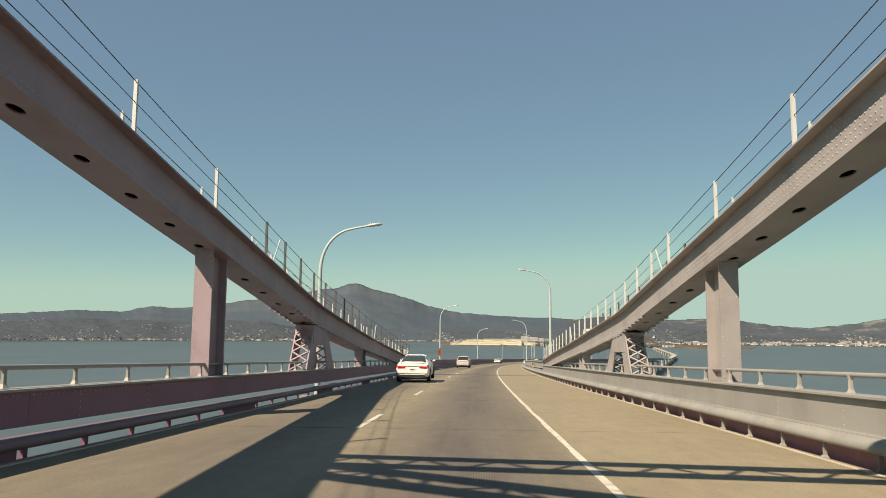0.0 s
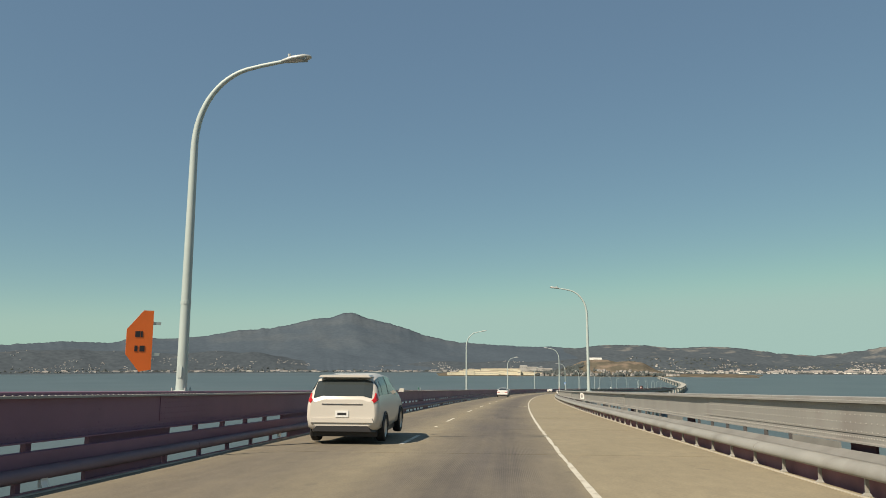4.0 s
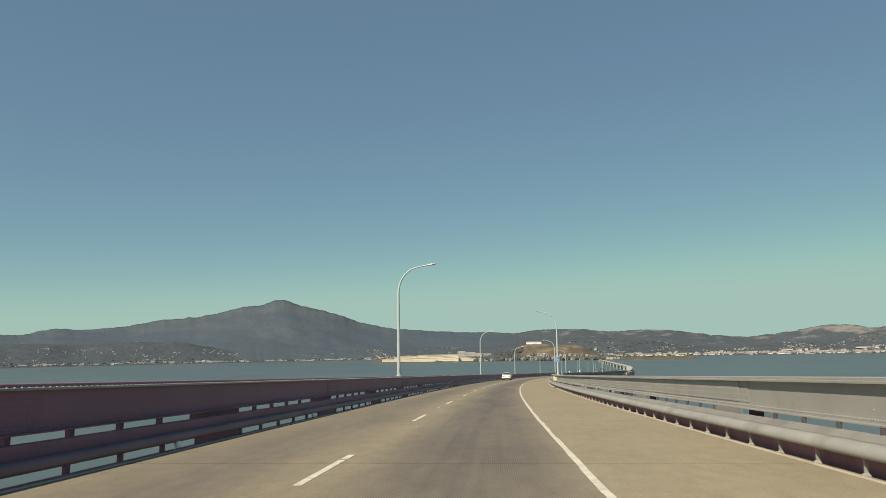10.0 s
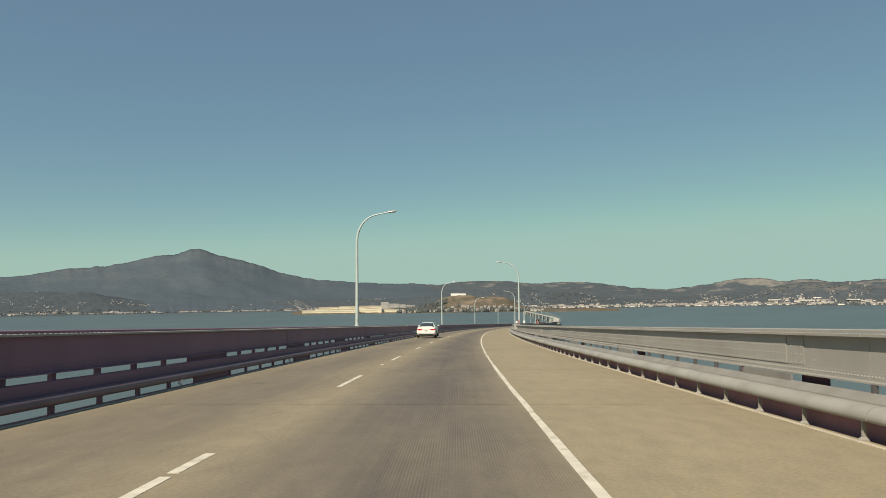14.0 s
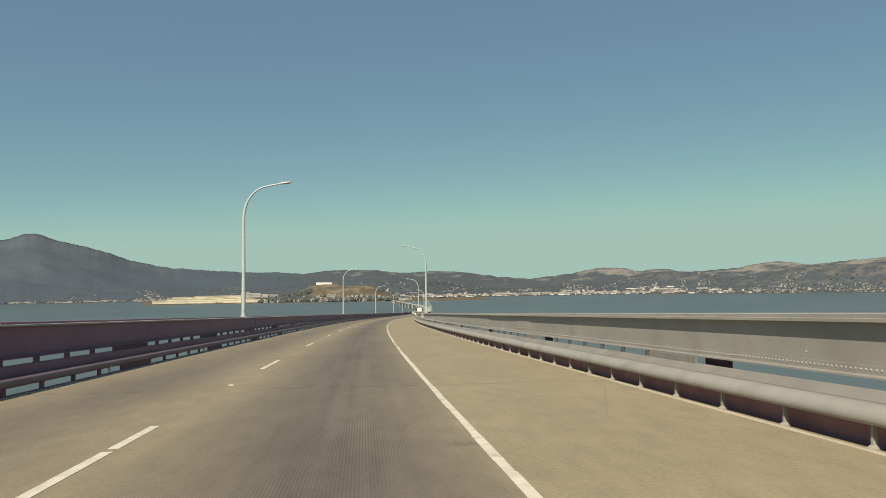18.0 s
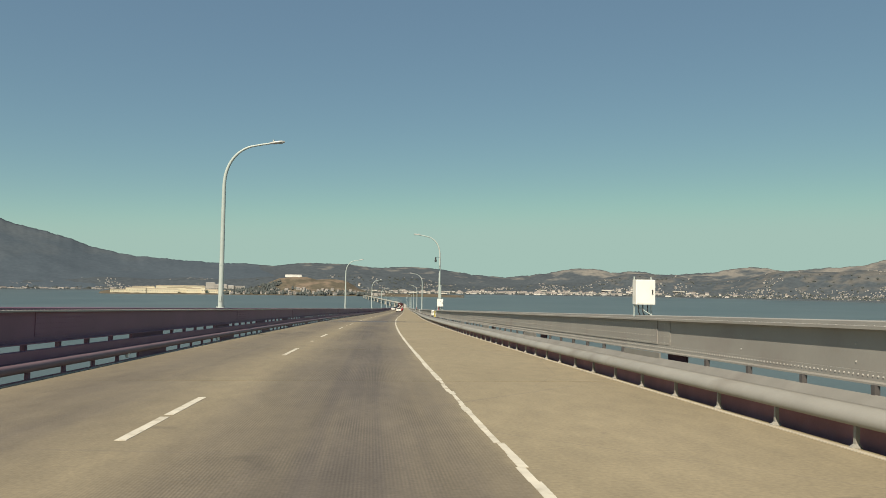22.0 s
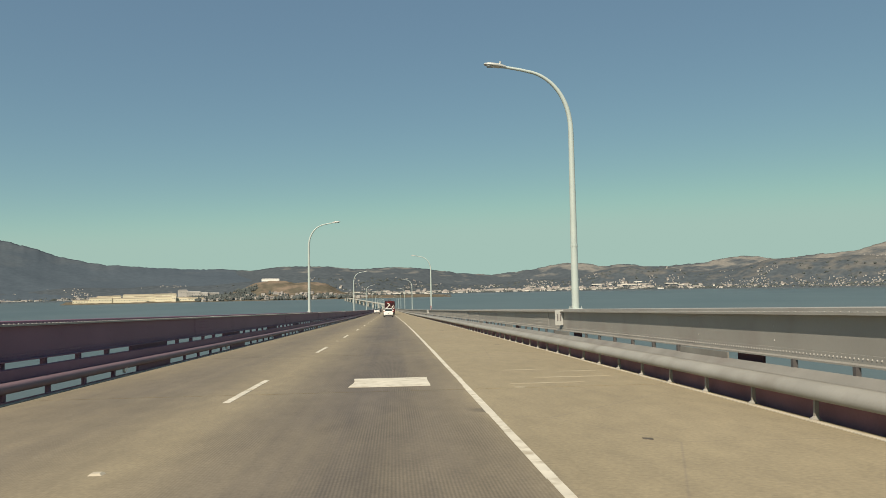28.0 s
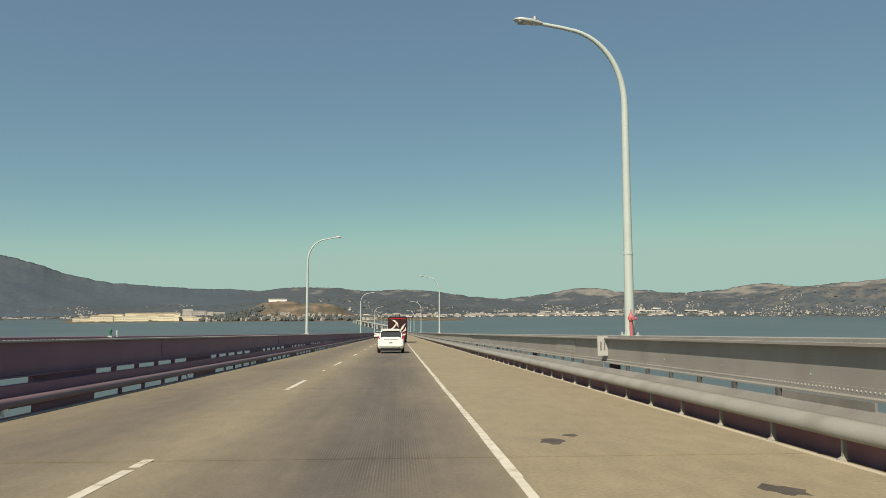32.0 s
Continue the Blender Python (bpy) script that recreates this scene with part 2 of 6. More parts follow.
def water_material():
    m = bpy.data.materials.new("bay_water")
    m.use_nodes = True
    n, l = m.node_tree.nodes, m.node_tree.links
    b = n["Principled BSDF"]
    b.inputs["Roughness"].default_value = 0.42
    b.inputs["IOR"].default_value = 1.33
    b.inputs["Specular IOR Level"].default_value = 0.35
    geo = n.new("ShaderNodeNewGeometry")
    t, t2 = n.new("ShaderNodeTexNoise"), n.new("ShaderNodeTexNoise")
    t.inputs["Scale"].default_value, t.inputs["Detail"].default_value = 0.004, 5
    t2.inputs["Scale"].default_value, t2.inputs["Detail"].default_value = 0.35, 4
    r = n.new("ShaderNodeValToRGB")
    r.color_ramp.elements[0].color, r.color_ramp.elements[1].color = (0.060, 0.084, 0.088, 1), (0.076, 0.101, 0.104, 1)
    r.color_ramp.elements[0].position, r.color_ramp.elements[1].position = 0.35, 0.65
    for x in (t, t2):
        l.new(geo.outputs["Position"], x.inputs["Vector"])
    l.new(t.outputs["Fac"], r.inputs[0])
    l.new(r.outputs[0], b.inputs["Base Color"])
    bp = n.new("ShaderNodeBump")
    bp.inputs["Strength"].default_value, bp.inputs["Distance"].default_value = 0.3, 0.3
    l.new(t2.outputs["Fac"], bp.inputs["Height"])
    l.new(bp.outputs["Normal"], b.inputs["Normal"])
    return m


def hill_material(name, wood, grass, share, scale=0.006, mottle=0.8):
    """Far hillside: woods and dry grass in patches, with gullies."""
    m = bpy.data.materials.new(name)
    m.use_nodes = True
    n, l = m.node_tree.nodes, m.node_tree.links
    b = n["Principled BSDF"]
    b.inputs["Roughness"].default_value = 1.0
    b.inputs["Specular IOR Level"].default_value = 0.0
    geo = n.new("ShaderNodeNewGeometry")
    def noise_at(sc, detail, squash=1.0):
        mp = n.new("ShaderNodeMapping")
        mp.inputs["Scale"].default_value = (1, 1, squash)
        l.new(geo.outputs["Position"], mp.inputs[0])
        t = n.new("ShaderNodeTexNoise")
        t.inputs["Scale"].default_value, t.inputs["Detail"].default_value = sc, detail
        l.new(mp.outputs[0], t.inputs["Vector"])
        return t.outputs["Fac"]
    def mixc(fac, a, bb, kind="MIX"):
        x = n.new("ShaderNodeMix")
        x.data_type, x.blend_type = "RGBA", kind
        for sock, v in ((x.inputs[0], fac), (x.inputs[6], a), (x.inputs[7], bb)):
            if isinstance(v, (int, float)):
                sock.default_value = v
            elif isinstance(v, tuple):
                sock.default_value = (*v, 1)
            else:
                l.new(v, sock)
        return x.outputs[2]
    def rng(v, lo, hi, a=0.0, c=1.0):
        r = n.new("ShaderNodeMapRange")
        for k, x in (("From Min", lo), ("From Max", hi), ("To Min", a), ("To Max", c)):
            r.inputs[k].default_value = x
        l.new(v, r.inputs["Value"])
        return r.outputs["Result"]
    sep = n.new("ShaderNodeSeparateXYZ")
    l.new(geo.outputs["Position"], sep.inputs[0])
    add = n.new("ShaderNodeMath")
    add.operation = "ADD"
    l.new(noise_at(scale, 9, 2.0), add.inputs[0])
    l.new(rng(sep.outputs[2], 20, 180, -0.20, 0.15), add.inputs[1])
    # the grass takes over towards the dry end of the hills
    dry = n.new("ShaderNodeMath")
    dry.operation = "ADD"
    l.new(add.outputs[0], dry.inputs[0])
    l.new(rng(sep.outputs[0], 730, 2930, -0.05, 0.13), dry.inputs[1])
    col = mixc(rng(dry.outputs[0], 1 - share - 0.08, 1 - share + 0.13), wood, grass)
    col = mixc(mottle, col, mixc(rng(noise_at(0.05, 6, 1.0), 0.35, 0.65), (0.84, 0.84, 0.85), (1.12, 1.11, 1.10)), "MULTIPLY")
    l.new(col, b.inputs["Base Color"])
    return m


DECK = deck_material()
PAINT = material("road_paint", (0.52, 0.49, 0.41), 0.7, vary=0.12, scale=3, fine=18, stain=(0.30, 0.26, 0.19), stain_scale=5.0, stain_amount=0.9)
# left-hand steel: the same grey steel with purple shade put into its colour
STEEL_SHADE = material("shaded_steel_mauve", (0.186, 0.090, 0.134), 0.6, vary=0.08, scale=0.5, fine=20, stain=(0.13, 0.066, 0.096), stain_scale=0.9, stain_amount=0.35)
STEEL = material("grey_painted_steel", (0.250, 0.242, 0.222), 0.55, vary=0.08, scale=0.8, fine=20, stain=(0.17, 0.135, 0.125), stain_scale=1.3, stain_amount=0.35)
CHORD_PAINT = material("pale_chord_paint", (0.300, 0.275, 0.265), 0.6, vary=0.10, scale=0.7, fine=18, stain=(0.19, 0.145, 0.15), stain_scale=1.1, stain_amount=0.5)
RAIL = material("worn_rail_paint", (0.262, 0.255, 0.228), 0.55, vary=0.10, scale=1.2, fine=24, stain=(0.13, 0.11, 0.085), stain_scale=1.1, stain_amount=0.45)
POST_PAINT = material("pale_post_paint", (0.52, 0.53, 0.50), 0.5, vary=0.06, stain=(0.40, 0.37, 0.32), stain_scale=3.0, stain_amount=0.4)
RIVET = material("rivet_heads", (0.31, 0.30, 0.275), 0.45, vary=0.08)
CURB = material("pale_curb", (0.42, 0.38, 0.30), 0.75, vary=0.2, scale=2.0, stain=(0.2, 0.17, 0.13), stain_scale=2.0, stain_amount=0.6)
# maroon that also carries the shade of the gaps below the rails
DARK = material("maroon_gap_shade_steel", (0.29, 0.150, 0.170), 0.8, vary=0.2)
GALV = material("galvanised_pole", (0.37, 0.425, 0.405), 0.5, 0.0, vary=0.06, scale=2.0, fine=15, stain=(0.30, 0.28, 0.21), stain_scale=2.0, stain_amount=0.10)
LAMP_HEAD = material("lamp_housing", (0.42, 0.43, 0.41), 0.4, 0.2, vary=0.05)
LENS = glass_material("lamp_lens", (0.25, 0.27, 0.27), 0.15)
CONCRETE = material("pier_concrete", (0.24, 0.225, 0.195), 0.85, vary=0.15, scale=0.3, stain=(0.2, 0.18, 0.15), stain_scale=0.1)
# left chord: darker copy of the chord paint, its shade held in the colour
CHORD_SHADE = material("shaded_chord_mauve", (0.285, 0.215, 0.235), 0.6, vary=0.12, scale=0.7, fine=18, stain=(0.16, 0.11, 0.12), stain_scale=1.1, stain_amount=0.5)
# left rail: mauve that includes the shade on that side
RAIL_SHADE = material("shaded_rail_mauve", (0.140, 0.092, 0.106), 0.6, vary=0.12, scale=0.9, fine=20, stain=(0.10, 0.062, 0.075), stain_scale=1.0, stain_amount=0.5)
# mid grey, a step darker than the girder steel
STRINGER = material("grey_stringer", (0.190, 0.184, 0.166), 0.65, vary=0.12, stain=(0.12, 0.10, 0.09), stain_scale=1.2, stain_amount=0.5)
POST_DARK = material("dark_post_paint", (0.075, 0.070, 0.070), 0.6, vary=0.1)
# the shade inside a hole, as a flat dark colour
HOLE = material("recess_shade", (0.120, 0.050, 0.060), 0.9, vary=0.2)
CABLE = material("dark_cable", (0.06, 0.06, 0.06), 0.5, 0.5, vary=0.1)
WHITE = material("white_enamel", (0.70, 0.70, 0.66), 0.5, vary=0.06, stain=(0.45, 0.42, 0.36), stain_scale=4.0, stain_amount=0.4)
BLACK = material("black_plastic", (0.02, 0.02, 0.022), 0.5, vary=0.1)
BLUE = material("sign_blue", (0.02, 0.14, 0.36), 0.45, vary=0.06)
ORANGE = material("sign_orange", (0.75, 0.15, 0.02), 0.5, vary=0.08)
YELLOW = material("callbox_yellow", (0.68, 0.585, 0.11), 0.5, vary=0.06)
REDWRAP = material("red_wrap", (0.36, 0.105, 0.118), 0.6, vary=0.15)
GREEN = material("nav_green", (0.03, 0.13, 0.08), 0.5, vary=0.1)
WATER = water_material()
# distance haze is mixed into the next three hill colours as blue-grey
WOODS = hill_material("hazed_wooded_mountain", (0.062, 0.080, 0.098), (0.076, 0.092, 0.106), 0.40, 0.004, mottle=0.45)
GOLD = hill_material("hazed_dry_hills", (0.064, 0.077, 0.088), (0.178, 0.171, 0.156), 0.37, 0.010)
FOOT = hill_material("hazed_wooded_foothills", (0.061, 0.074, 0.085), (0.104, 0.104, 0.100), 0.42, 0.016, mottle=1.0)
BROWN = hill_material("brown_hill", (0.095, 0.086, 0.066), (0.186, 0.146, 0.112), 0.66, 0.02)
TREES = material("far_trees", (0.068, 0.080, 0.078), 0.95, vary=0.35, scale=0.03, fine=0.4, bump=0)
HOUSE_WALL = material("far_house_walls", (0.34, 0.33, 0.31), 0.9, vary=0.3, scale=0.02, fine=0.05, bump=0)
TOWN_WALL = material("far_white_walls", (0.56, 0.54, 0.49), 0.9, vary=0.25, scale=0.02, fine=0.05, bump=0)
HOUSE_ROOF = material("far_house_roofs", (0.22, 0.20, 0.185), 0.9, vary=0.3, scale=0.02, fine=0.05, bump=0)
TAN_WALL = material("cream_plaster", (0.60, 0.55, 0.41), 0.9, vary=0.08, scale=0.02, fine=0.3, bump=0)
TILE_ROOF = material("buff_roof", (0.34, 0.29, 0.21), 0.9, vary=0.12, scale=0.03, fine=0.3, bump=0)
FAR_GLASS = glass_material("far_windows", (0.10, 0.11, 0.12), 0.3)
CAR_WHITE = glass_material("white_car_paint", (0.72, 0.72, 0.68), 0.22)
CAR_SILVER = glass_material("champagne_car_paint", (0.50, 0.47, 0.42), 0.25)
CAR_RED = glass_material("red_car_paint", (0.50, 0.02, 0.025), 0.22)
CAR_DARK = glass_material("dark_car_paint", (0.03, 0.03, 0.035), 0.22)
MAROON = glass_material("maroon_coach_paint", (0.030, 0.009, 0.012), 0.25)
COACH_PALE = glass_material("pale_coach_stripe", (0.55, 0.50, 0.46), 0.3)
CAR_GLASS = glass_material("car_glass", (0.035, 0.042, 0.042), 0.05)
TAIL = glass_material("tail_lamp_red", (0.42, 0.012, 0.012), 0.15)
TYRE = material("tyre_rubber", (0.018, 0.018, 0.018), 0.85, vary=0.2)
RIM = material("alloy_rim", (0.40, 0.40, 0.40), 0.3, 0.8, vary=0.05)
CHROME = material("chrome_trim", (0.6, 0.6, 0.6), 0.15, 1.0, vary=0.03, bump=0)
PLATE = material("plate_white", (0.62, 0.62, 0.60), 0.5, vary=0.03)


# ---- building kit ----
class Shape:
    """Vertices and faces of one mesh, gathered before it is linked."""
    where = staticmethod(at)


    def __init__(self):
        self.v, self.f, self.uv = [], [], []

    def add(self, verts, faces):
        k = len(self.v)
        self.v += [tuple(p) for p in verts]
        self.f += [tuple(i + k for i in f) for f in faces]
        return self

    def box(self, x0, x1, y0, y1, z0, z1, m=None):
        p = [Vector((x, y, z)) for z in (z0, z1) for y in (y0, y1) for x in (x0, x1)]
        if m is not None:
            p = [m @ q for q in p]
        return self.add(p, [(0, 2, 3, 1), (4, 5, 7, 6), (0, 1, 5, 4), (2, 6, 7, 3), (0, 4, 6, 2), (1, 3, 7, 5)])

    def loft(self, rings, caps=True):
        n = len(rings[0])
        k = len(self.v)
        for r in rings:
            self.v += [tuple(p) for p in r]
        for a in range(len(rings) - 1):
            for i in range(n):
                j = (i + 1) % n
                self.f.append((k + a * n + i, k + a * n + j, k + (a + 1) * n + j, k + (a + 1) * n + i))
        if caps:
            self.f.append(tuple(k + i for i in reversed(range(n))))
            self.f.append(tuple(k + (len(rings) - 1) * n + i for i in range(n)))
        return self

    def tube(self, path, radii, sides=8):
        rings = []
        path = [Vector(p) for p in path]
        up = Vector((0, 0, 1))
        for i, p in enumerate(path):
            d = (path[min(i + 1, len(path) - 1)] - path[max(i - 1, 0)]).normalized()
            if i == 0:
                a = d.cross(up)
                if a.length < 0.05:
                    a = d.cross(Vector((0, 1, 0)))
            else:
                a = a - d * a.dot(d)
            a.normalize()
            b = d.cross(a).normalized()
            r = radii if isinstance(radii, (int, float)) else radii[i]
            rings.append([p + a * r * math.cos(t) + b * r * math.sin(t) for t in (2 * math.pi * k / sides for k in range(sides))])
        return self.loft(rings)

    def sweep(self, profile, s0, s1, step=4.0, lift=None):
        """Runs a closed outline (u, z) along the road."""
        n = max(1, int(math.ceil((s1 - s0) / step)))
        rings = []
        for i in range(n + 1):
            s = s0 + (s1 - s0) * i / n
            pts = profile(s) if callable(profile) else profile
            rings.append([Shape.where(s, u, z) for u, z in pts])
        return self.loft(rings)

    def rivet(self, p, out, r=0.017):
        """A low domed head."""
        out = out.normalized()
        a = out.orthogonal().normalized()
        b = out.cross(a)
        ring = [p + (a * math.cos(t) + b * math.sin(t)) * r for t in (k * math.pi / 3 for k in range(6))]
        return self.add(ring + [p + out * r * 0.7], [(i, (i + 1) % 6, 6) for i in range(6)])

    def make(self, name, mat, parent=None, label="", smooth=False, kind=""):
        me = bpy.data.meshes.new(name)
        if smooth:
            # end caps stand apart, so that they don't bend the shading of the sides
            verts, faces = list(self.v), []
            for f in self.f:
                if len(f) > 4:
                    faces.append(tuple(range(len(verts), len(verts) + len(f))))
                    verts += [self.v[i] for i in f]
                else:
                    faces.append(f)
            self.v, self.f = verts, faces
        me.from_pydata(self.v, [], self.f)
        if len(self.v) < 6000 and name != "water":
            bm = bmesh.new()
            bm.from_mesh(me)
            bmesh.ops.recalc_face_normals(bm, faces=bm.faces)
            bm.to_mesh(me)
            bm.free()
        if smooth:
            for face in me.polygons:
                face.use_smooth = len(face.vertices) <= 4
        me.materials.append(mat)
        ob = new(name, me)
        ob.parent = parent
        return tagged(ob, label, kind=kind)


def outline_box(u0, u1, z0, z1):
    return [(u0, z0), (u1, z0), (u1, z1), (u0, z1)]


def thing(name, m, label, category, group=""):
    ob = new(name)
    ob.empty_display_size = 0.3
    ob.matrix_world = m
    return tagged(ob, label, category, group)


def setting(name, label, category):
    return tagged(new(name), label, category, kind="structure")


# ---- bay and distance ----
CENTRE = Vector((30.0, 388.0, 0.0))


def polar(az, r, z=0.0):
    az += float(np.interp(az, [-10, -2, 2, 14, 21, 44], [-0.08, 0.0, 0.05, 0.17, 0.18, 0.9]))
    return Vector((CENTRE.x + r * math.sin(radians(az)), CENTRE.y + r * math.cos(radians(az)), z))


w = Shape()
ring = [[Vector((30 + r * math.sin(a), 500 + r * math.cos(a), 0)) for a in (2 * math.pi * k / 96 for k in range(96))] for r in (20, 200, 1000, 2500, 4650)]
w.loft(ring, caps=False)
w.f.append(tuple(range(95, -1, -1)))
w.f = [f if (Vector(w.v[f[1]]) - Vector(w.v[f[0]])).cross(Vector(w.v[f[2]]) - Vector(w.v[f[1]])).z > 0 else f[::-1] for f in w.f]
tagged(w.make("water", WATER), "calm blue-green bay water under clear sky", "water", kind="structure")

SKYLINE = [(-44, 120), (-36.6, 133), (-33.8, 147), (-31.6, 163), (-28.2, 157), (-26.5, 194), (-24.3, 184), (-21.7, 204), (-19.3, 241), (-16.5, 260),
           (-14.7, 291), (-13.6, 318), (-11.9, 329), (-11.1, 359), (-10.2, 367), (-9.1, 329), (-6.6, 284), (-4.2, 217), (-1.9, 179), (0, 169), (1.6, 159),
           (4.5, 147), (5.9, 151), (7.7, 136), (9.8, 160), (12.9, 158), (15.3, 138), (18.2, 148), (20.2, 137), (22.4, 109), (25, 92), (27.9, 118),
           (30.1, 152), (31.6, 150), (32.7, 127), (34.6, 140), (36.1, 116), (37.9, 126), (39.3, 133), (41.4, 163), (42.6, 167), (44, 142), (46.3, 162),
           (48.3, 171), (49.0, 178), (49.9, 203), (50.6, 219), (51.6, 221), (54, 205), (60, 150)]
SHORELINE = [(-60, 3200), (-29, 3300), (-12, 3480), (-5, 3500), (8, 3300), (16, 3250), (22, 3500), (32, 3700), (40, 3650), (60, 3300)]


def table(rows, x):
    return float(np.interp(x, [r[0] for r in rows], [r[1] for r in rows]))


def softened(width):
    """The skyline, blurred by a bell of the given width in degrees."""
    grid = np.arange(-58, 70, 0.05)
    raw = np.interp(grid, [r[0] for r in SKYLINE], [r[1] for r in SKYLINE])
    bell = np.exp(-0.5 * (np.arange(-4 * width, 4 * width + 0.01, 0.05) / width) ** 2)
    return grid, np.convolve(raw, bell / bell.sum(), "same")


CREST_AZ, CREST_LINE = softened(0.30)
SMOOTH_AZ, SMOOTH_CREST = softened(2.4)


def crest(az):
    return float(np.interp(az, CREST_AZ, CREST_LINE)) + 5 * noise.noise(Vector((az * 1.7, 3.1, 0)))


def ground_at(az, t):
    """Height of the far hills, t running from the shore (0) to the crest (1)."""
    c = float(np.interp(az, SMOOTH_AZ, SMOOTH_CREST))
    c += (crest(az) - c) * t ** 3
    base = c * (0.05 * min(1, t * 12) + 0.95 * t ** 1.5)
    p = polar(az, 3400 + 1100 * t) / 420
    hilly = max(0.0, min(1.0, (az - 5) / 5))
    fold = noise.fractal(Vector((p.x, p.y, 2.0)), 1.1, 2.0, 3) * (1 + 0.9 * hilly)
    rough = 3 * noise.noise(Vector((az * 6, t * 9, 0))) + 3.0 * noise.noise(Vector((az * 15, t * 20, 0)))
    q = p * 0.62
    gully = 0.16 - abs(noise.fractal(Vector((q.x, q.y * 1.2, 6.0)), 1.0, 2.0, 2))
    fold += (0.45 + 0.9 * hilly) * gully
    return max(1.2, base + rough * t ** 8 + fold * 0.10 * c * math.sin(math.pi * min(1, t)))


def far_hills(name, az0, az1, mat, label):
    cols, rows = int((az1 - az0) / 0.12), 42
    sh = Shape()
    for i in range(cols + 1):
        for j in range(rows + 1):
            t = j / rows
            # the seam between mountain and hills runs aslant, like a spur
            seam = 2.6 * (0.5 - t) + 0.5 * noise.noise(Vector((t * 6, 1.5, 0)))
            a0, a1 = az0 + (seam if az0 > 0 else 0), az1 + (seam if az1 < 20 else 0)
            az = a0 + (a1 - a0) * i / cols
            r0 = table(SHORELINE, az)
            jag = 18 * noise.noise(Vector((az * 3, 0, 0))) * (1 - t) ** 6
            sh.v.append(tuple(polar(az, r0 + (4500 - r0) * t + jag, ground_at(az, t) if j else -3.0)))
        sh.v.append(tuple(polar(az, 4560, -5)))
    k = rows + 2
    for i in range(cols):
        for j in range(k - 1):
            a = i * k + j
            sh.f.append((a, a + k, a + k + 1, a + 1))
    ob = sh.make(name, mat, smooth=True)
    return tagged(ob, label, "hills", kind="structure")


FOOT_LINE = [(-46, 112), (-38, 104), (-31, 120), (-26, 104), (-22, 118), (-18.5, 130), (-16, 104), (-13.5, 66), (-11.5, 46), (-8.5, 62), (-6, 52), (-3, 66), (0, 58), (4, 66), (7, 78), (9.5, 100), (12.5, 118),
             (15, 106), (17.5, 92), (20, 66), (22.5, 46), (24.5, 45), (27, 62), (30.8, 76), (32.3, 104), (33.5, 129), (34.6, 140), (37.1, 126), (38.4, 98), (40.2, 96), (41.2, 105), (42.3, 128), (43.5, 150), (45, 146), (48.4, 158), (52, 140), (60, 110)]


def foot_at(az, t):
    """Height of the wooded foothills in front, t running from the shore over the ridge (0.55) and down behind it."""
    top = table(FOOT_LINE, az) * 0.86
    p = polar(az, 3400 + 700 * t) / 260
    spur = noise.fractal(Vector((p.x, p.y, 9.0)), 0.9, 2.0, 2)
    rise = math.sin(min(1.0, t / 0.55) * math.pi / 2) ** 1.5 if t < 0.55 else math.cos(min(1.0, (t - 0.55) / 0.45) * math.pi / 2)
    return 3.0 + rise * (top * (1 + (0.20 if az < 22 else 0.08) * spur) - 4)


def foot_radius(az, t):
    return table(SHORELINE, az) - 18 + 640 * t + 14 * noise.noise(Vector((az * 0.5, 4, 0))) * (1 - t)


foot = Shape()
cols, rows = 1590, 30
for i in range(cols + 1):
    az = -46 + 106 * i / cols
    for j in range(rows + 1):
        t = (j / rows) ** 1.3
        foot.v.append(tuple(polar(az, foot_radius(az, t), foot_at(az, t) if 0 < j < rows else -4.0)))
for i in range(cols):
    for j in range(rows):
        a = i * (rows + 1) + j
        foot.f.append((a, a + rows + 1, a + rows + 2, a + 1))
tagged(foot.make("foothills", FOOT, smooth=True), "dark wooded foothills with spurs along the far shore, bluish haze in their colour", "hills", kind="structure")

far_hills("mountain", -46, 8.2, WOODS, "dark wooded mountain with one rounded peak behind the bay, bluish haze in its colour")
far_hills("hills", 8.2, 60, GOLD, "low hills with dry golden grass and dark oak woods, haze in their colour")

# the point of land in the middle distance, with the brown hill
POINT_TOP = [(-3.6, 0.0), (-3.0, 4), (5.0, 6), (6.2, 14), (7.3, 34), (8.3, 58), (9.3, 65), (10.3, 65), (11.0, 55), (12.2, 58), (13.2, 52), (14.1, 24), (15.0, 7), (17.0, 4), (20.0, 2), (22.0, 0)]
land = Shape()
cols, rows = 200, 26
for i in range(cols + 1):
    az = -3.6 + 25.6 * i / cols
    top = table(POINT_TOP, az)
    for j in range(rows + 1):
        t = j / rows
        edge = max(0.0, min(1.0, t * 9))
        z = min(top, 4.0) * edge + max(0, top - 4.0) * max(0, math.sin(math.pi * min(1, max(0, (t - 0.12) / 0.8)))) ** 1.2
        z += 1.2 * edge * noise.noise(Vector((az * 3, t * 9, 4)))
        land.v.append(tuple(polar(az, 2600 + 18 * noise.noise(Vector((az * 2, 5, 0))) + (640 + 60 * math.sin(az)) * t, z if 0 < j < rows else -2.0)))
for i in range(cols):
    for j in range(rows):
        a = i * (rows + 1) + j
        land.f.append((a, a + rows + 1, a + rows + 2, a + 1))
tagged(land.make("headland", BROWN, smooth=True), "dry brown headland with a bare grassy hill", "hill", kind="structure")

# ---- bridge deck ----
BAY = 10.08
FINGER = ((61.3, 64.2), (541.4, 545.6))
deck = setting("road", "tan concrete bridge deck with worn grey wheel tracks", "road")


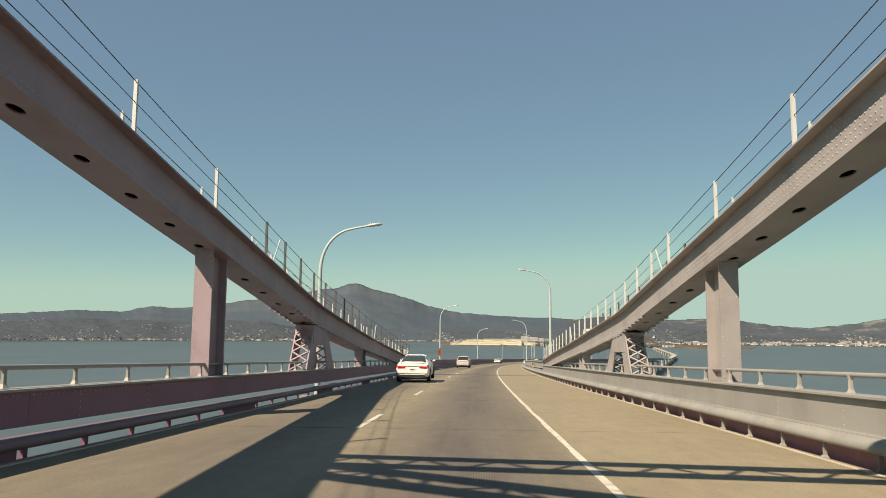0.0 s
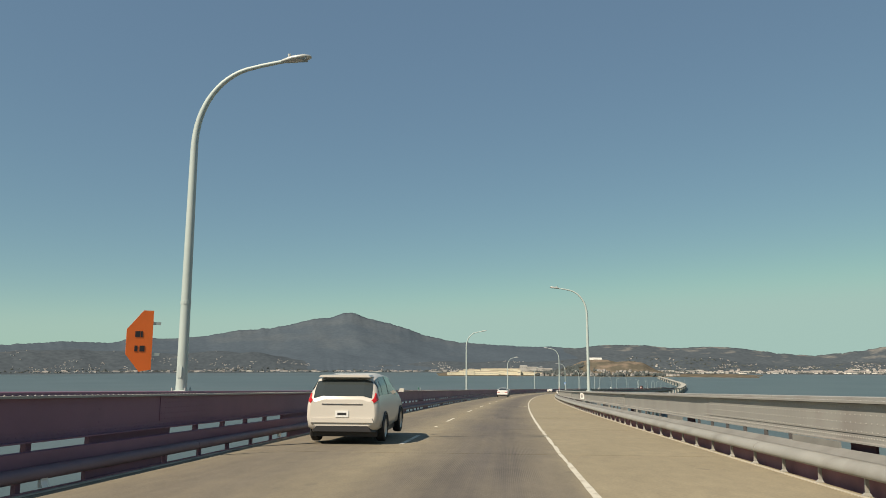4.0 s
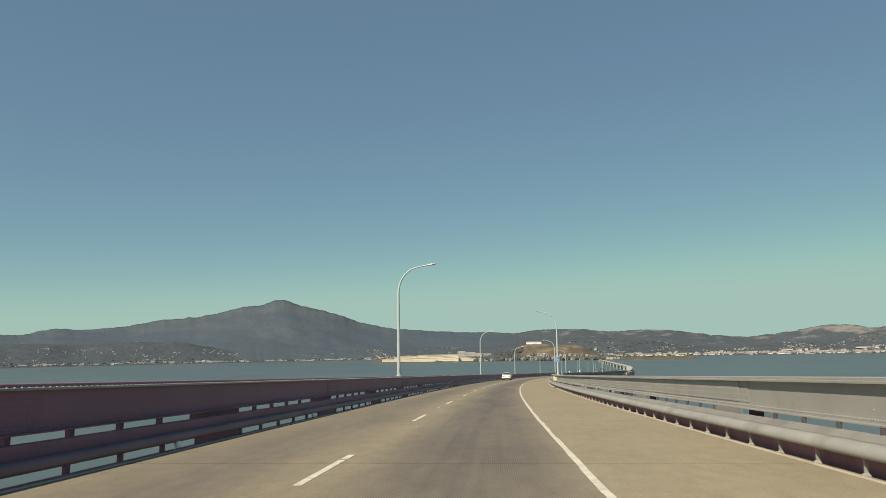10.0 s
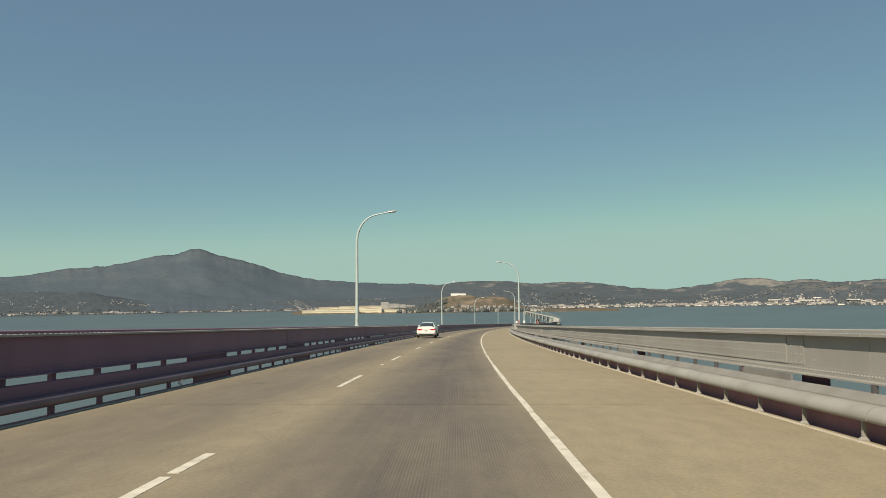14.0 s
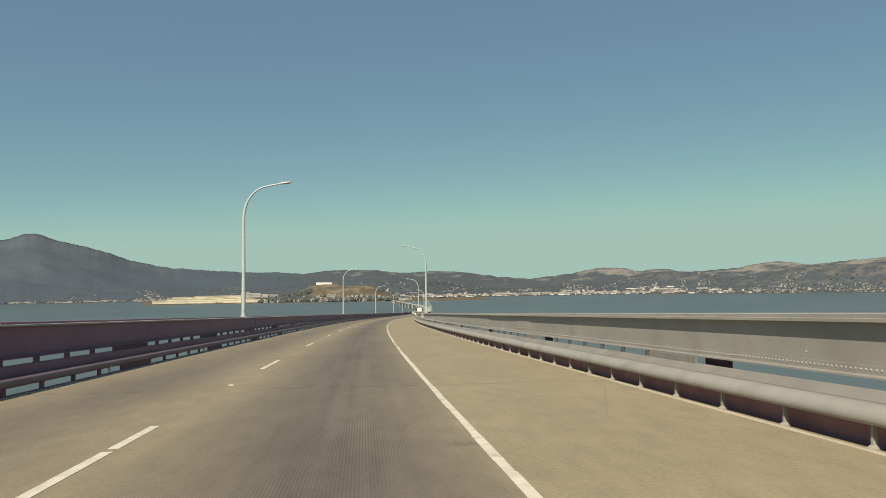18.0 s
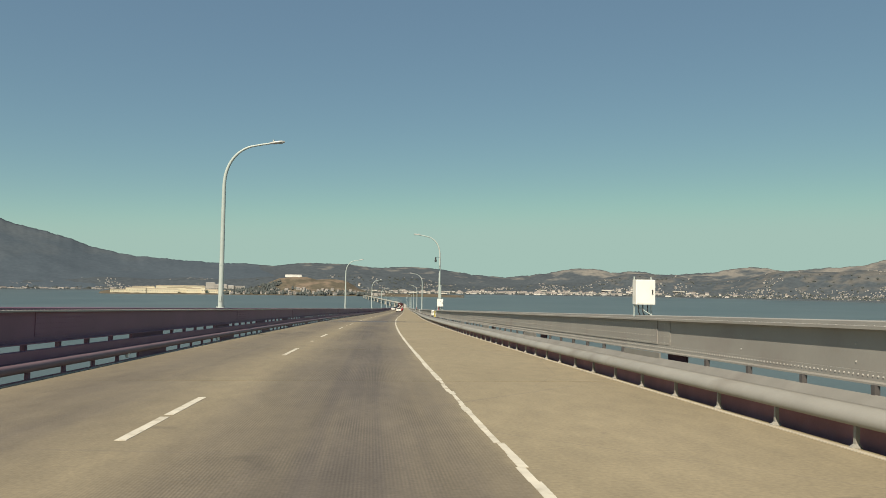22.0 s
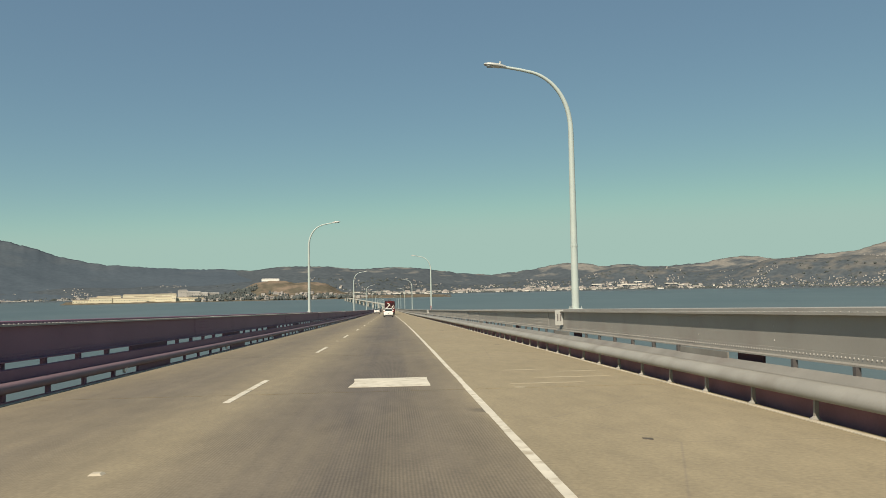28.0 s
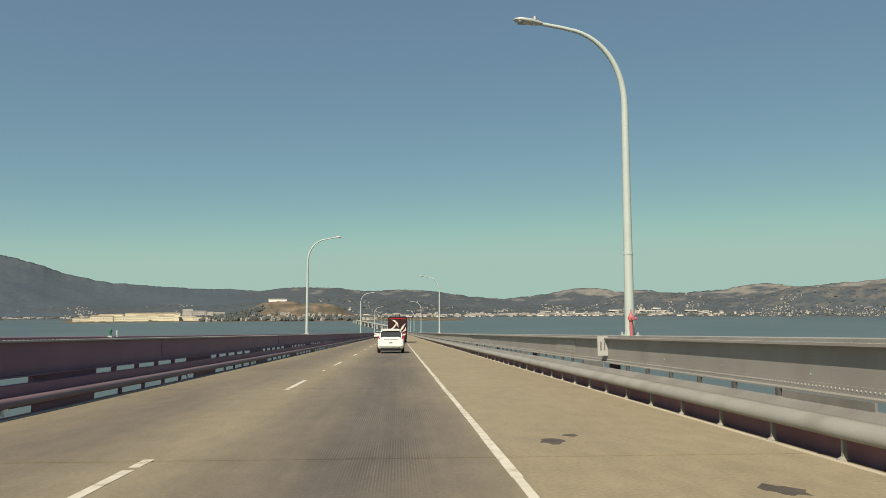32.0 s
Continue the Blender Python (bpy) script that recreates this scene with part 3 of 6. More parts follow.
def deck_piece(s0, s1, name="deck_slab"):
    sh = Shape()
    n = 3
    us = (-5.32, -2.75, 0.0, 2.75, 5.32)
    uvs = []
    for i in range(n + 1):
        s = s0 + (s1 - s0) * i / n
        for u in us:
            sh.v.append(tuple(at(s, u, 0.0)))
            uvs.append((u, s))
        for u in us:
            sh.v.append(tuple(at(s, u, -0.28)))
            uvs.append((u, s))
    k = 2 * len(us)
    for i in range(n):
        for j in range(len(us) - 1):
            a = i * k + j
            sh.f.append((a, a + 1, a + k + 1, a + k))
            sh.f.append((a + 5, a + k + 5, a + k + 6, a + 6))
        sh.f.append((i * k, i * k + k, i * k + k + 5, i * k + 5))
        sh.f.append((i * k + 4, i * k + 9, i * k + k + 9, i * k + k + 4))
    for e in (0, n * k):
        for j in range(len(us) - 1):
            sh.f.append((e + j, e + j + 5, e + j + 6, e + j + 1))
    me = bpy.data.meshes.new(name)
    me.from_pydata(sh.v, [], sh.f)
    layer = me.uv_layers.new(name="metres")
    for loop in me.loops:
        layer.data[loop.index].uv = uvs[loop.vertex_index]
    me.materials.append(DECK)
    ob = new(name, me)
    ob.parent = deck
    return ob


KNOWN_JOINTS = [-56.0, 34.3, 142.0, 287.9, 326.1, 413.0, 452.5, 462.1, 503.0, 632.4, 692.4, 702.4, 1240.0]


def joints(s0, s1):
    for a, b in zip(KNOWN_JOINTS[:-1], KNOWN_JOINTS[1:]):
        n = max(1, round((b - a) / BAY))
        for k in range(n):
            s = a + (b - a) * k / n
            if s0 < s < s1:
                yield s


edges = [-60.0] + list(joints(-55, 60)) + [FINGER[0][0], None, FINGER[0][1]] + list(joints(67, 538)) + [FINGER[1][0], None, FINGER[1][1]] + list(joints(549, 1240))
for a, b in zip(edges[:-1], edges[1:]):
    if a is not None and b is not None:
        deck_piece(a + 0.03, b - 0.03)
sub = Shape().sweep(outline_box(-5.4, 5.4, -0.5, -0.30), -60, 1240, 6)
sub.make("deck_underlay", DARK, deck)
TRESTLE = material("pale_trestle_concrete", (0.36, 0.345, 0.30), 0.85, vary=0.12, scale=0.2, stain=(0.30, 0.28, 0.24), stain_scale=0.1)
far_deck = Shape().sweep(outline_box(-5.0, 5.0, -0.3, 0.0), 1238, S_END, 10)
far_deck.make("far_deck", TRESTLE, deck, "pale concrete trestle running to the shore")
for side in (-1, 1):
    Shape().sweep(outline_box(*sorted((side * 4.8, side * 5.0)), 0.0, 0.35), 1240, S_END, 10).make("far_parapet", TRESTLE, deck)

# ---- finger joints ----
PLATE_STEEL = material("joint_plate", (0.105, 0.108, 0.120), 0.6, 0.15, vary=0.2, scale=1.5, stain=(0.10, 0.085, 0.07), stain_scale=2.0)
PLATE_DUSTY = material("dusty_joint_plate", (0.150, 0.128, 0.090), 0.7, 0.1, vary=0.25, scale=1.2, stain=(0.21, 0.175, 0.115), stain_scale=1.5, stain_amount=0.8)
FINGER_STEEL = material("joint_fingers", (0.105, 0.108, 0.116), 0.55, 0.2, vary=0.15)
for a, b in FINGER:
    joint = tagged(new("finger_joint"), "dark steel finger joint plates across the bridge deck", "expansion joint", kind="structure")
    Shape().sweep(outline_box(-5.3, 5.3, -0.30, -0.10), a, b, 2).make("trough", DARK, joint)
    mid = (a + b) / 2
    strips = [(a, a + 0.35, 0.004), (b - 0.35, b, 0.004)] + ([(mid - 0.55, mid + 0.55, 0.006)] if b - a > 3.5 else [])
    combs = ((a + 0.3, mid - 0.5), (mid + 0.5, b - 0.3)) if b - a > 3.5 else ((a + 0.3, b - 0.3),)
    for lo, hi, sink in strips:
        for u0, u1 in ((-5.3, -1.91), (-1.90, 1.74), (1.75, 2.89)):
            Shape().sweep(outline_box(u0, u1, -0.05, -sink), lo, hi, 2).make("edge_plate", PLATE_STEEL, joint)
    for u0, u1 in ((2.90, 4.09), (4.10, 5.3)):
        Shape().sweep(outline_box(u0, u1, -0.05, -0.004), a, mid - 0.006, 2).make("shoulder_plate", PLATE_DUSTY, joint, "dusty steel shoulder plate")
        Shape().sweep(outline_box(u0, u1, -0.05, -0.004), mid + 0.006, b, 2).make("shoulder_plate", PLATE_DUSTY, joint, "dusty steel shoulder plate")
    fing, fine = Shape(), Shape()
    for lo, hi in combs:
        u = -5.28
        while u < 2.88:
            into, wide = (fing, 0.060) if u < 1.0 else (fine, 0.082)
            into.sweep(outline_box(u, u + wide, -0.06, -0.008), lo, hi, 2)
            u += 0.105
    tagged(fing.make("fingers", FINGER_STEEL, joint, kind="stuff"), "interlocking steel fingers")
    tagged(fine.make("dusty_fingers", PLATE_DUSTY, joint, kind="stuff"), "dust-filled steel fingers on the shoulder side")

# ---- painted lines ----
lines = setting("lane_marking", "worn white lane paint on the deck", "road marking")
DASHES = [np.interp(k, [-5, 0, 4, 9, 14, 20, 23, 30, 32, 37, 40], [-37.7, 27.3, 79.3, 144.2, 210.3, 287.0, 322.4, 411.4, 437.2, 502.8, 541.8]) for k in range(-5, 40)]
DASHES += [np.interp(k, [0, 1, 5, 9, 60], [545.7, 558.2, 611.5, 663.0, 1326.0]) for k in range(0, 53)]
for k, s in enumerate(float(d) for d in DASHES):
    sh = Shape()
    cuts = sorted(random.Random(k).uniform(0.15, 0.9) for _ in range(3))
    at0 = 0.0
    for c in cuts + [1.0]:
        lo, hi = s + 3.5 * at0, s + 3.5 * c - (0.16 if c < 1 else 0)
        if hi - lo > 0.1:
            sh.sweep(outline_box(-1.885, -1.775, 0.0, 0.004), lo, hi, 4)
        at0 = c
    if sh.v:
        sh.make("dash", PAINT, lines)
edge_cut = [-60] + [f for pair in FINGER for f in pair] + [1240]
for lo, hi in zip(edge_cut[0::2], edge_cut[1::2]):
    s = lo
    while s < hi - 0.5:
        e = min(hi, s + BAY * 2)
        sh = Shape()
        q = s
        r = random.Random(int(s * 7))
        while q < e - 0.05:
            worn = 405 < q < 482 or 318 < q < 340 or 98 < q < 112
            ln = r.uniform(0.25, 0.8) if worn else r.uniform(0.8, 2.4)
            w0, sh_u = (r.uniform(0.05, 0.105), r.uniform(-0.018, 0.018)) if worn else (r.uniform(0.085, 0.11), r.uniform(-0.008, 0.008))
            q1 = min(e, q + ln)
            if not (worn and r.random() < 0.10):
                sh.sweep(outline_box(1.83 + sh_u - w0 / 2, 1.83 + sh_u + w0 / 2, 0.0, 0.004), q, q1 + (0.0 if worn else -0.002), 4)
            q = q1
        sh.make("edge_line", PAINT, lines)
        s = e
patch = Shape()
patch.sweep(lambda s: [(-0.14 + 0.03 * math.sin(s * 3), 0.0), (1.24, 0.0), (1.24 + 0.01 * math.sin(s * 5), 0.005), (-0.12 + 0.03 * math.sin(s * 3), 0.005)], 613.2, 614.8, 0.3)
patch.make("white_patch", PAINT, lines, "fresh white paint patch in the lane")
for s, u0, u1 in ((146.5, 0.95, 1.7), (291.5, 0.2, 1.75)):
    Shape().sweep(outline_box(u0, u1, 0.0, 0.004), s, s + 0.16, 1).make("cross_bar", PAINT, lines)
Shape().sweep(outline_box(1.9, 3.3, 0.0, 0.004), 563.5, 563.9, 1).make("cross_bar", PAINT, lines)

# ---- side rails and girders ----
RAIL_RIGHT = [(5.185, 0.265), (5.185, 0.300), (5.20, 0.338), (5.235, 0.374), (5.28, 0.396), (5.33, 0.406), (5.42, 0.412), (5.42, 0.222), (5.33, 0.215), (5.27, 0.218), (5.22, 0.230), (5.195, 0.246)]
RAIL_LEFT = [(5.19, 0.195), (5.195, 0.24), (5.21, 0.272), (5.24, 0.290), (5.30, 0.298), (5.40, 0.300), (5.40, 0.142), (5.30, 0.136), (5.23, 0.146), (5.20, 0.168)]
BOX_FACES = [(0, 2, 3, 1), (4, 5, 7, 6), (0, 1, 5, 4), (2, 6, 7, 3), (0, 4, 6, 2), (1, 3, 7, 5)]


GIRDER_END = 61.05
# stretches between the girders' joints, with the place of the openings' end (inner side) and of the dark plates (outer
# side) in each bay
STRETCHES = [(-60.0, 302.0, (229.2, BAY), (279.55, BAY)), (302.0, 382.0, (342.53, BAY), (274.84, BAY)), (382.0, 542.0, (429.75, 9.907), (279.56, BAY)), (542.0, 1240.0, (658.45, 9.9), (278.05, BAY))]


def bays(s0, s1, which):
    for a, b, *rhythm in STRETCHES:
        anchor, step = rhythm[which]
        s = anchor - step * math.floor((anchor - a) / step)
        while s < b:
            if max(a, s0) < s < min(b, s1):
                yield s
            s += step


SPAN_PLATES = [(76.0, 107.0), (158.0, 191.6), (229.8, 262.0), (305.6, 338.0), (411.0, 442.0), (481.7, 512.5), (566.0, 598.0), (651.3, 683.0), (735.0, 766.0)]


def mirrored(outline, side):
    return [(side * u, z) for u, z in outline]


def block(s0, s1, u0, u1, z0, z1):
    return Shape().add([at(s, u, z) for z in (z0, z1) for s in (s0, s1) for u in (u0, u1)], BOX_FACES)


def rail_run(side, s0, s1, near):
    name = "left" if side < 0 else "right"
    rail = setting("guard_rail_" + name, "thick rounded grey steel guard rail on short posts" if side > 0 else "rounded steel guard rail on short posts, shade in its mauve colour", "guard rail")
    edge = 5.160 if side > 0 else 5.135
    Shape().sweep(mirrored([(edge, -0.02), (5.235, -0.02), (5.235, 0.008), (edge + 0.015, 0.012), (edge + 0.005, 0.008)], side), s0, s1, 4).make("curb", CURB, rail, "pale worn curb edge")
    # added strip, coloured like the shade below the rail
    Shape().sweep(mirrored(outline_box(5.237, 5.29 if side < 0 else 5.43, -0.14, 0.022 if side < 0 else -0.10), side), s0, s1, 4).make("gutter_plate", DARK, rail, "strip added under the rail, gap shade in its maroon colour")
    if side > 0:
        # added sheet that closes the gap, shade painted in as maroon
        Shape().sweep(outline_box(5.44, 5.47, -0.30, 0.24), s0, s1, 4).make("toe_plate", DARK, rail, "sheet added behind the posts, gap shade in its maroon colour")
    s = s0
    while s < s1 - 0.1:
        e = min(s1, s + 4 * BAY)
        Shape().sweep(mirrored(RAIL_RIGHT if side > 0 else RAIL_LEFT, side), s + 0.01, e - 0.01, 3).make("rail", RAIL if side > 0 else RAIL_SHADE, rail, smooth=True)
        s = e
    rest = Shape()
    spots = []
    if side > 0:
        spots = [(s, 0.0) for s in np.arange(270 - 38 * BAY, s1, BAY / 7)]
    else:
        for e in bays(s0, s1, 0):
            spots += [(e - 0.6 - 1.5 * k, 0.05) for k in range(1, 6)] + [(e + 0.6, 1.2)]
    for s, wide in spots:
        if s0 + 2 < s < s1 - 2:
            if side > 0:
                # a thin upright with a foot that splays towards the curb
                p = [at(s + ds, u, z) for z, d, us in ((-0.10, 0.034, (5.24, 5.34)), (0.012, 0.030, (5.215, 5.33)), (0.045, 0.017, (5.26, 5.31)), (0.232, 0.016, (5.265, 5.31))) for ds in (-d, d) for u in us]
                fs = [(0, 2, 3, 1), (12, 13, 15, 14)]
                for c in (0, 4, 8):
                    fs += [(c, c + 1, c + 5, c + 4), (c + 2, c + 6, c + 7, c + 3), (c, c + 4, c + 6, c + 2), (c + 1, c + 3, c + 7, c + 5)]
                sh = Shape().add(p, fs)
            else:
                sh = block(s - wide, s + wide, -5.39, -5.33, -0.10, 0.16)
            if near[0] < s < near[1]:
                sh.make("post", RAIL if side > 0 else STEEL_SHADE, rail)
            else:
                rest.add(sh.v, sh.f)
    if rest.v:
        rest.make("far_posts", RAIL if side > 0 else STEEL_SHADE, rail, kind="stuff")


for side in (-1, 1):
    rail_run(side, -60.0, 1240.0, (-8, 300))

def girder_run(side, s0, s1):
    name = "left" if side < 0 else "right"
    g = setting("girder_" + name, "riveted grey steel plate girder beside the roadway" if side > 0 else "riveted plate girder with gaps over the water, shade in its mauve colour", "girder")
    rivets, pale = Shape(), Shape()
    # the left side takes the copy that has shade in its colour
    paint = STEEL if side > 0 else STEEL_SHADE
    wu = 5.80
    fi, fo = (5.70, 6.50) if side > 0 else (5.72, 6.52)
    lo = 0.59 if side > 0 else 0.57
    ft = 1.182 if side > 0 else 1.19
    s = s0
    panel = 2 * BAY
    while s < s1 - 0.5:
        e = min(s1, s + panel)
        body = Shape().sweep(mirrored(outline_box(wu, wu + 0.04, lo + 0.015, ft - 0.035), side), s + 0.006, e - 0.006, 4)
        web = body.make("web_plate", paint, g)
        Shape().sweep(mirrored([(fi, ft - 0.035), (fo, ft - 0.035), (fo, ft), (fi, ft)], side), s + 0.004, e - 0.004, 4).make("top_flange", STEEL, web)
        Shape().sweep(mirrored([(fi + 0.20, ft), (fo, ft), (fo, ft + 0.052), (fi + 0.21, ft + 0.052), (fi + 0.20, ft + 0.044)], side), s + 0.008, e - 0.008, 4).make("cover_plate", paint, web)
        low = Shape().sweep(mirrored([(wu - 0.17, lo), (wu + 0.28, lo), (wu + 0.28, lo + 0.02), (wu + 0.055, lo + 0.02), (wu + 0.055, lo + 0.115), (wu - 0.015, lo + 0.115), (wu - 0.015, lo + 0.02), (wu - 0.17, lo + 0.02)], side), s + 0.004, e - 0.004, 4)
        low.make("bottom_flange", paint, web)
        # splice plate with its field of rivets at the panel's end
        sp = Shape().sweep(mirrored(outline_box(wu - 0.012, wu, lo + 0.12, ft - 0.04), side), e - 1.5, e + 0.9, 4) if e < s1 - 1 and not (side > 0 and any(a - 2 < e < b + 2 for a, b in SPAN_PLATES)) else None
        if sp:
            sp.make("splice_plate", paint, web)
        if s < 780:
            q = s + 0.1
            out = at(q, -side) - at(q, 0)
            up = Vector((0, 0, 1))
            while q < e:
                rivets.rivet(at(q, side * (wu - 0.015), lo + 0.07), out, 0.017)
                if side > 0:
                    rivets.rivet(at(q + 0.08, side * (wu - 0.015), lo + 0.07), out, 0.017)
                pale.rivet(at(q, side * (fi + 0.05), ft), up, 0.022 if side < 0 else 0.013)
                q += 0.16
            for ss in np.arange(s + 1.43, e - 1.6, BAY / 4):
                for z in (lo + 0.20, lo + 0.40):
                    rivets.rivet(at(ss, side * wu, z), out)
            if sp:
                for ss in np.arange(e - 1.44, e + 0.88, 0.145):
                    for z in (lo + 0.17, lo + 0.27, lo + 0.37, lo + 0.47):
                        rivets.rivet(at(ss, side * (wu - 0.012), z), out)
        s = e
    if side > 0:
        # long doubling plates over the middle of each span, with close rows of rivets
        for a, b in SPAN_PLATES:
            Shape().sweep(outline_box(wu - 0.024, wu - 0.013, lo + 0.125, ft - 0.045), a + 0.55, b - 0.55, 4).make("doubling_plate", paint, g)
            Shape().sweep(outline_box(wu - 0.012, wu - 0.001, lo + 0.122, ft - 0.042), a, b, 4).make("doubling_plate", paint, g)
            out = at(a, -1) - at(a, 0)
            for q in np.arange(a + 0.08, b, 0.16):
                for z in (lo + 0.155, lo + 0.275, lo + 0.39, lo + 0.50):
                    rivets.rivet(at(q, wu - (0.024 if a + 0.55 < q < b - 0.55 else 0.012), z), out, 0.015)
    rivets.make("rivets", RIVET if side > 0 else STEEL_SHADE, g, "rows of small domed rivet heads", kind="stuff")
    pale.make("flange_rivets", RIVET, g, "row of pale rivet heads on the flange", kind="stuff")
    if side < 0:
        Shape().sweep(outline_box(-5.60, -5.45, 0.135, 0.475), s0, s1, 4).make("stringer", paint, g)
    else:
        Shape().sweep([(5.44, 0.235), (5.62, 0.235), (5.62, 0.492), (5.605, 0.497), (5.44, 0.400)], s0, s1, 4).make("stringer", STRINGER, g, "grey steel stringer behind the guard rail")
    few = Shape()
    ends = list(bays(s0 + 4, s1 - 4, 0 if side < 0 else 1))
    for i, e in enumerate(ends):
        ahead, behind = ends[min(i + 1, len(ends) - 1)], ends[max(i - 1, 0)]
        if side < 0:
            for k in range(1, 6):
                if e + 0.2 - 1.5 * k < behind + 3.2 and i:
                    continue
                sh = block(e + 0.2 - 1.5 * k - 0.06, e + 0.2 - 1.5 * k + 0.06, -5.84, -5.76, 0.36, lo + 0.005)
                few.add(sh.v, sh.f)
            sh = block(e + 0.2, e + 3.0, -5.84, -5.76, 0.36, lo + 0.005)
        else:
            for k in range(1, 8):
                if k < 2 or (ahead - 0.5 < e + 1.26 * k and ahead > e):
                    continue
                sh = block(e + 1.26 * k - 0.03, e + 1.26 * k + 0.03, 5.60, 5.66, 0.42, lo + 0.005)
                few.add(sh.v, sh.f)
            hung = block(e + 0.52, e + 2.35, 5.59, 5.615, 0.45, lo - 0.004)
            if e < 780:
                hung.make("hung_plate", STRINGER, g)
            # a dark plate stands in for a hole, its shade put into the colour
            sh = block(e - 0.25, e + 0.5, 5.74, 5.78, 0.40, lo + 0.005)
        if e < 780:
            sh.make("bearing_block", paint if side < 0 else HOLE, g)
        else:
            few.add(sh.v, sh.f)
    few.make("brackets", paint if side < 0 else POST_DARK, g, kind="stuff")


for side in (-1, 1):
    girder_run(side, GIRDER_END + 0.9, 1240.0)

# ---- outer girders, cross beams and piers below the deck ----
under = setting("under_structure", "steel girders and concrete piers carrying the deck over the water", "bridge")
for u in (-6.0, -2.2, 2.2, 6.0):
    Shape().sweep(outline_box(u - 0.18, u + 0.18, -1.9, -0.5 if abs(u) < 5 else -0.35), -60, 1240, 8).make("long_girder", STEEL, under)
for s in np.arange(-46, 1240, BAY):
    sh = Shape()
    p = [at(s + ds, u, z) for z in (-1.6, -0.5) for ds in (-0.15, 0.15) for u in (-6.4, 6.4)]
    sh.add(p, [(0, 2, 3, 1), (4, 5, 7, 6), (0, 1, 5, 4), (2, 6, 7, 3), (0, 4, 6, 2), (1, 3, 7, 5)])
    sh.make("floor_beam", STEEL, under)
for s in list(np.arange(-23.6, 1240, 91.44)) + list(np.arange(1310, 2700, 91.4)):
    c = at(s)
    m = pose(c.x, c.y, 0, 0, 0, -bearing(s))
    top = c.z - (2.6 if s < 1240 else 0.9)
    pier = Shape()
    for x in (-5.2, 5.2):
        pier.loft([[m @ Vector((x + dx * k, dy * k, z)) for dx, dy in ((-1, -1.3), (1, -1.3), (1, 1.3), (-1, 1.3))] for z, k in ((-6, 1.5), (3, 1.5), (3.1, 1.0), (top - 1.6, 0.8))])
    pier.box(-6.8, 6.8, -1.2, 1.2, top - 1.6, top, m)
    pier.make("pier", CONCRETE if s < 1240 else TRESTLE, under)

def att(s, u=0.0, z=0.0):
    """A place at the truss end, scaled by 0.89 about the camera's eye to fit its view."""
    return at(0.89 * s, 0.89 * u + (0.06 if u > 0 else 0.12 if abs(u) > 5.5 else -0.06), 1.3145 - (1.3145 - z) * 0.89)


Shape.where = staticmethod(att)
# ---- end of the truss: sloping chords, columns, cable railings ----
CHORD_TOP = {-1: [(-60, 14.5), (16, 5.05), (30, 3.42), (44, 2.52), (58, 1.83), (69.3, 1.22)], 1: [(-60, 14.1), (10, 5.50), (16, 4.78), (30, 3.22), (44, 2.45), (58, 1.81), (69.3, 1.22)]}
CHORD_DEEP = [(-60, 0.95), (10, 0.80), (30, 0.82), (69.3, 0.84)]


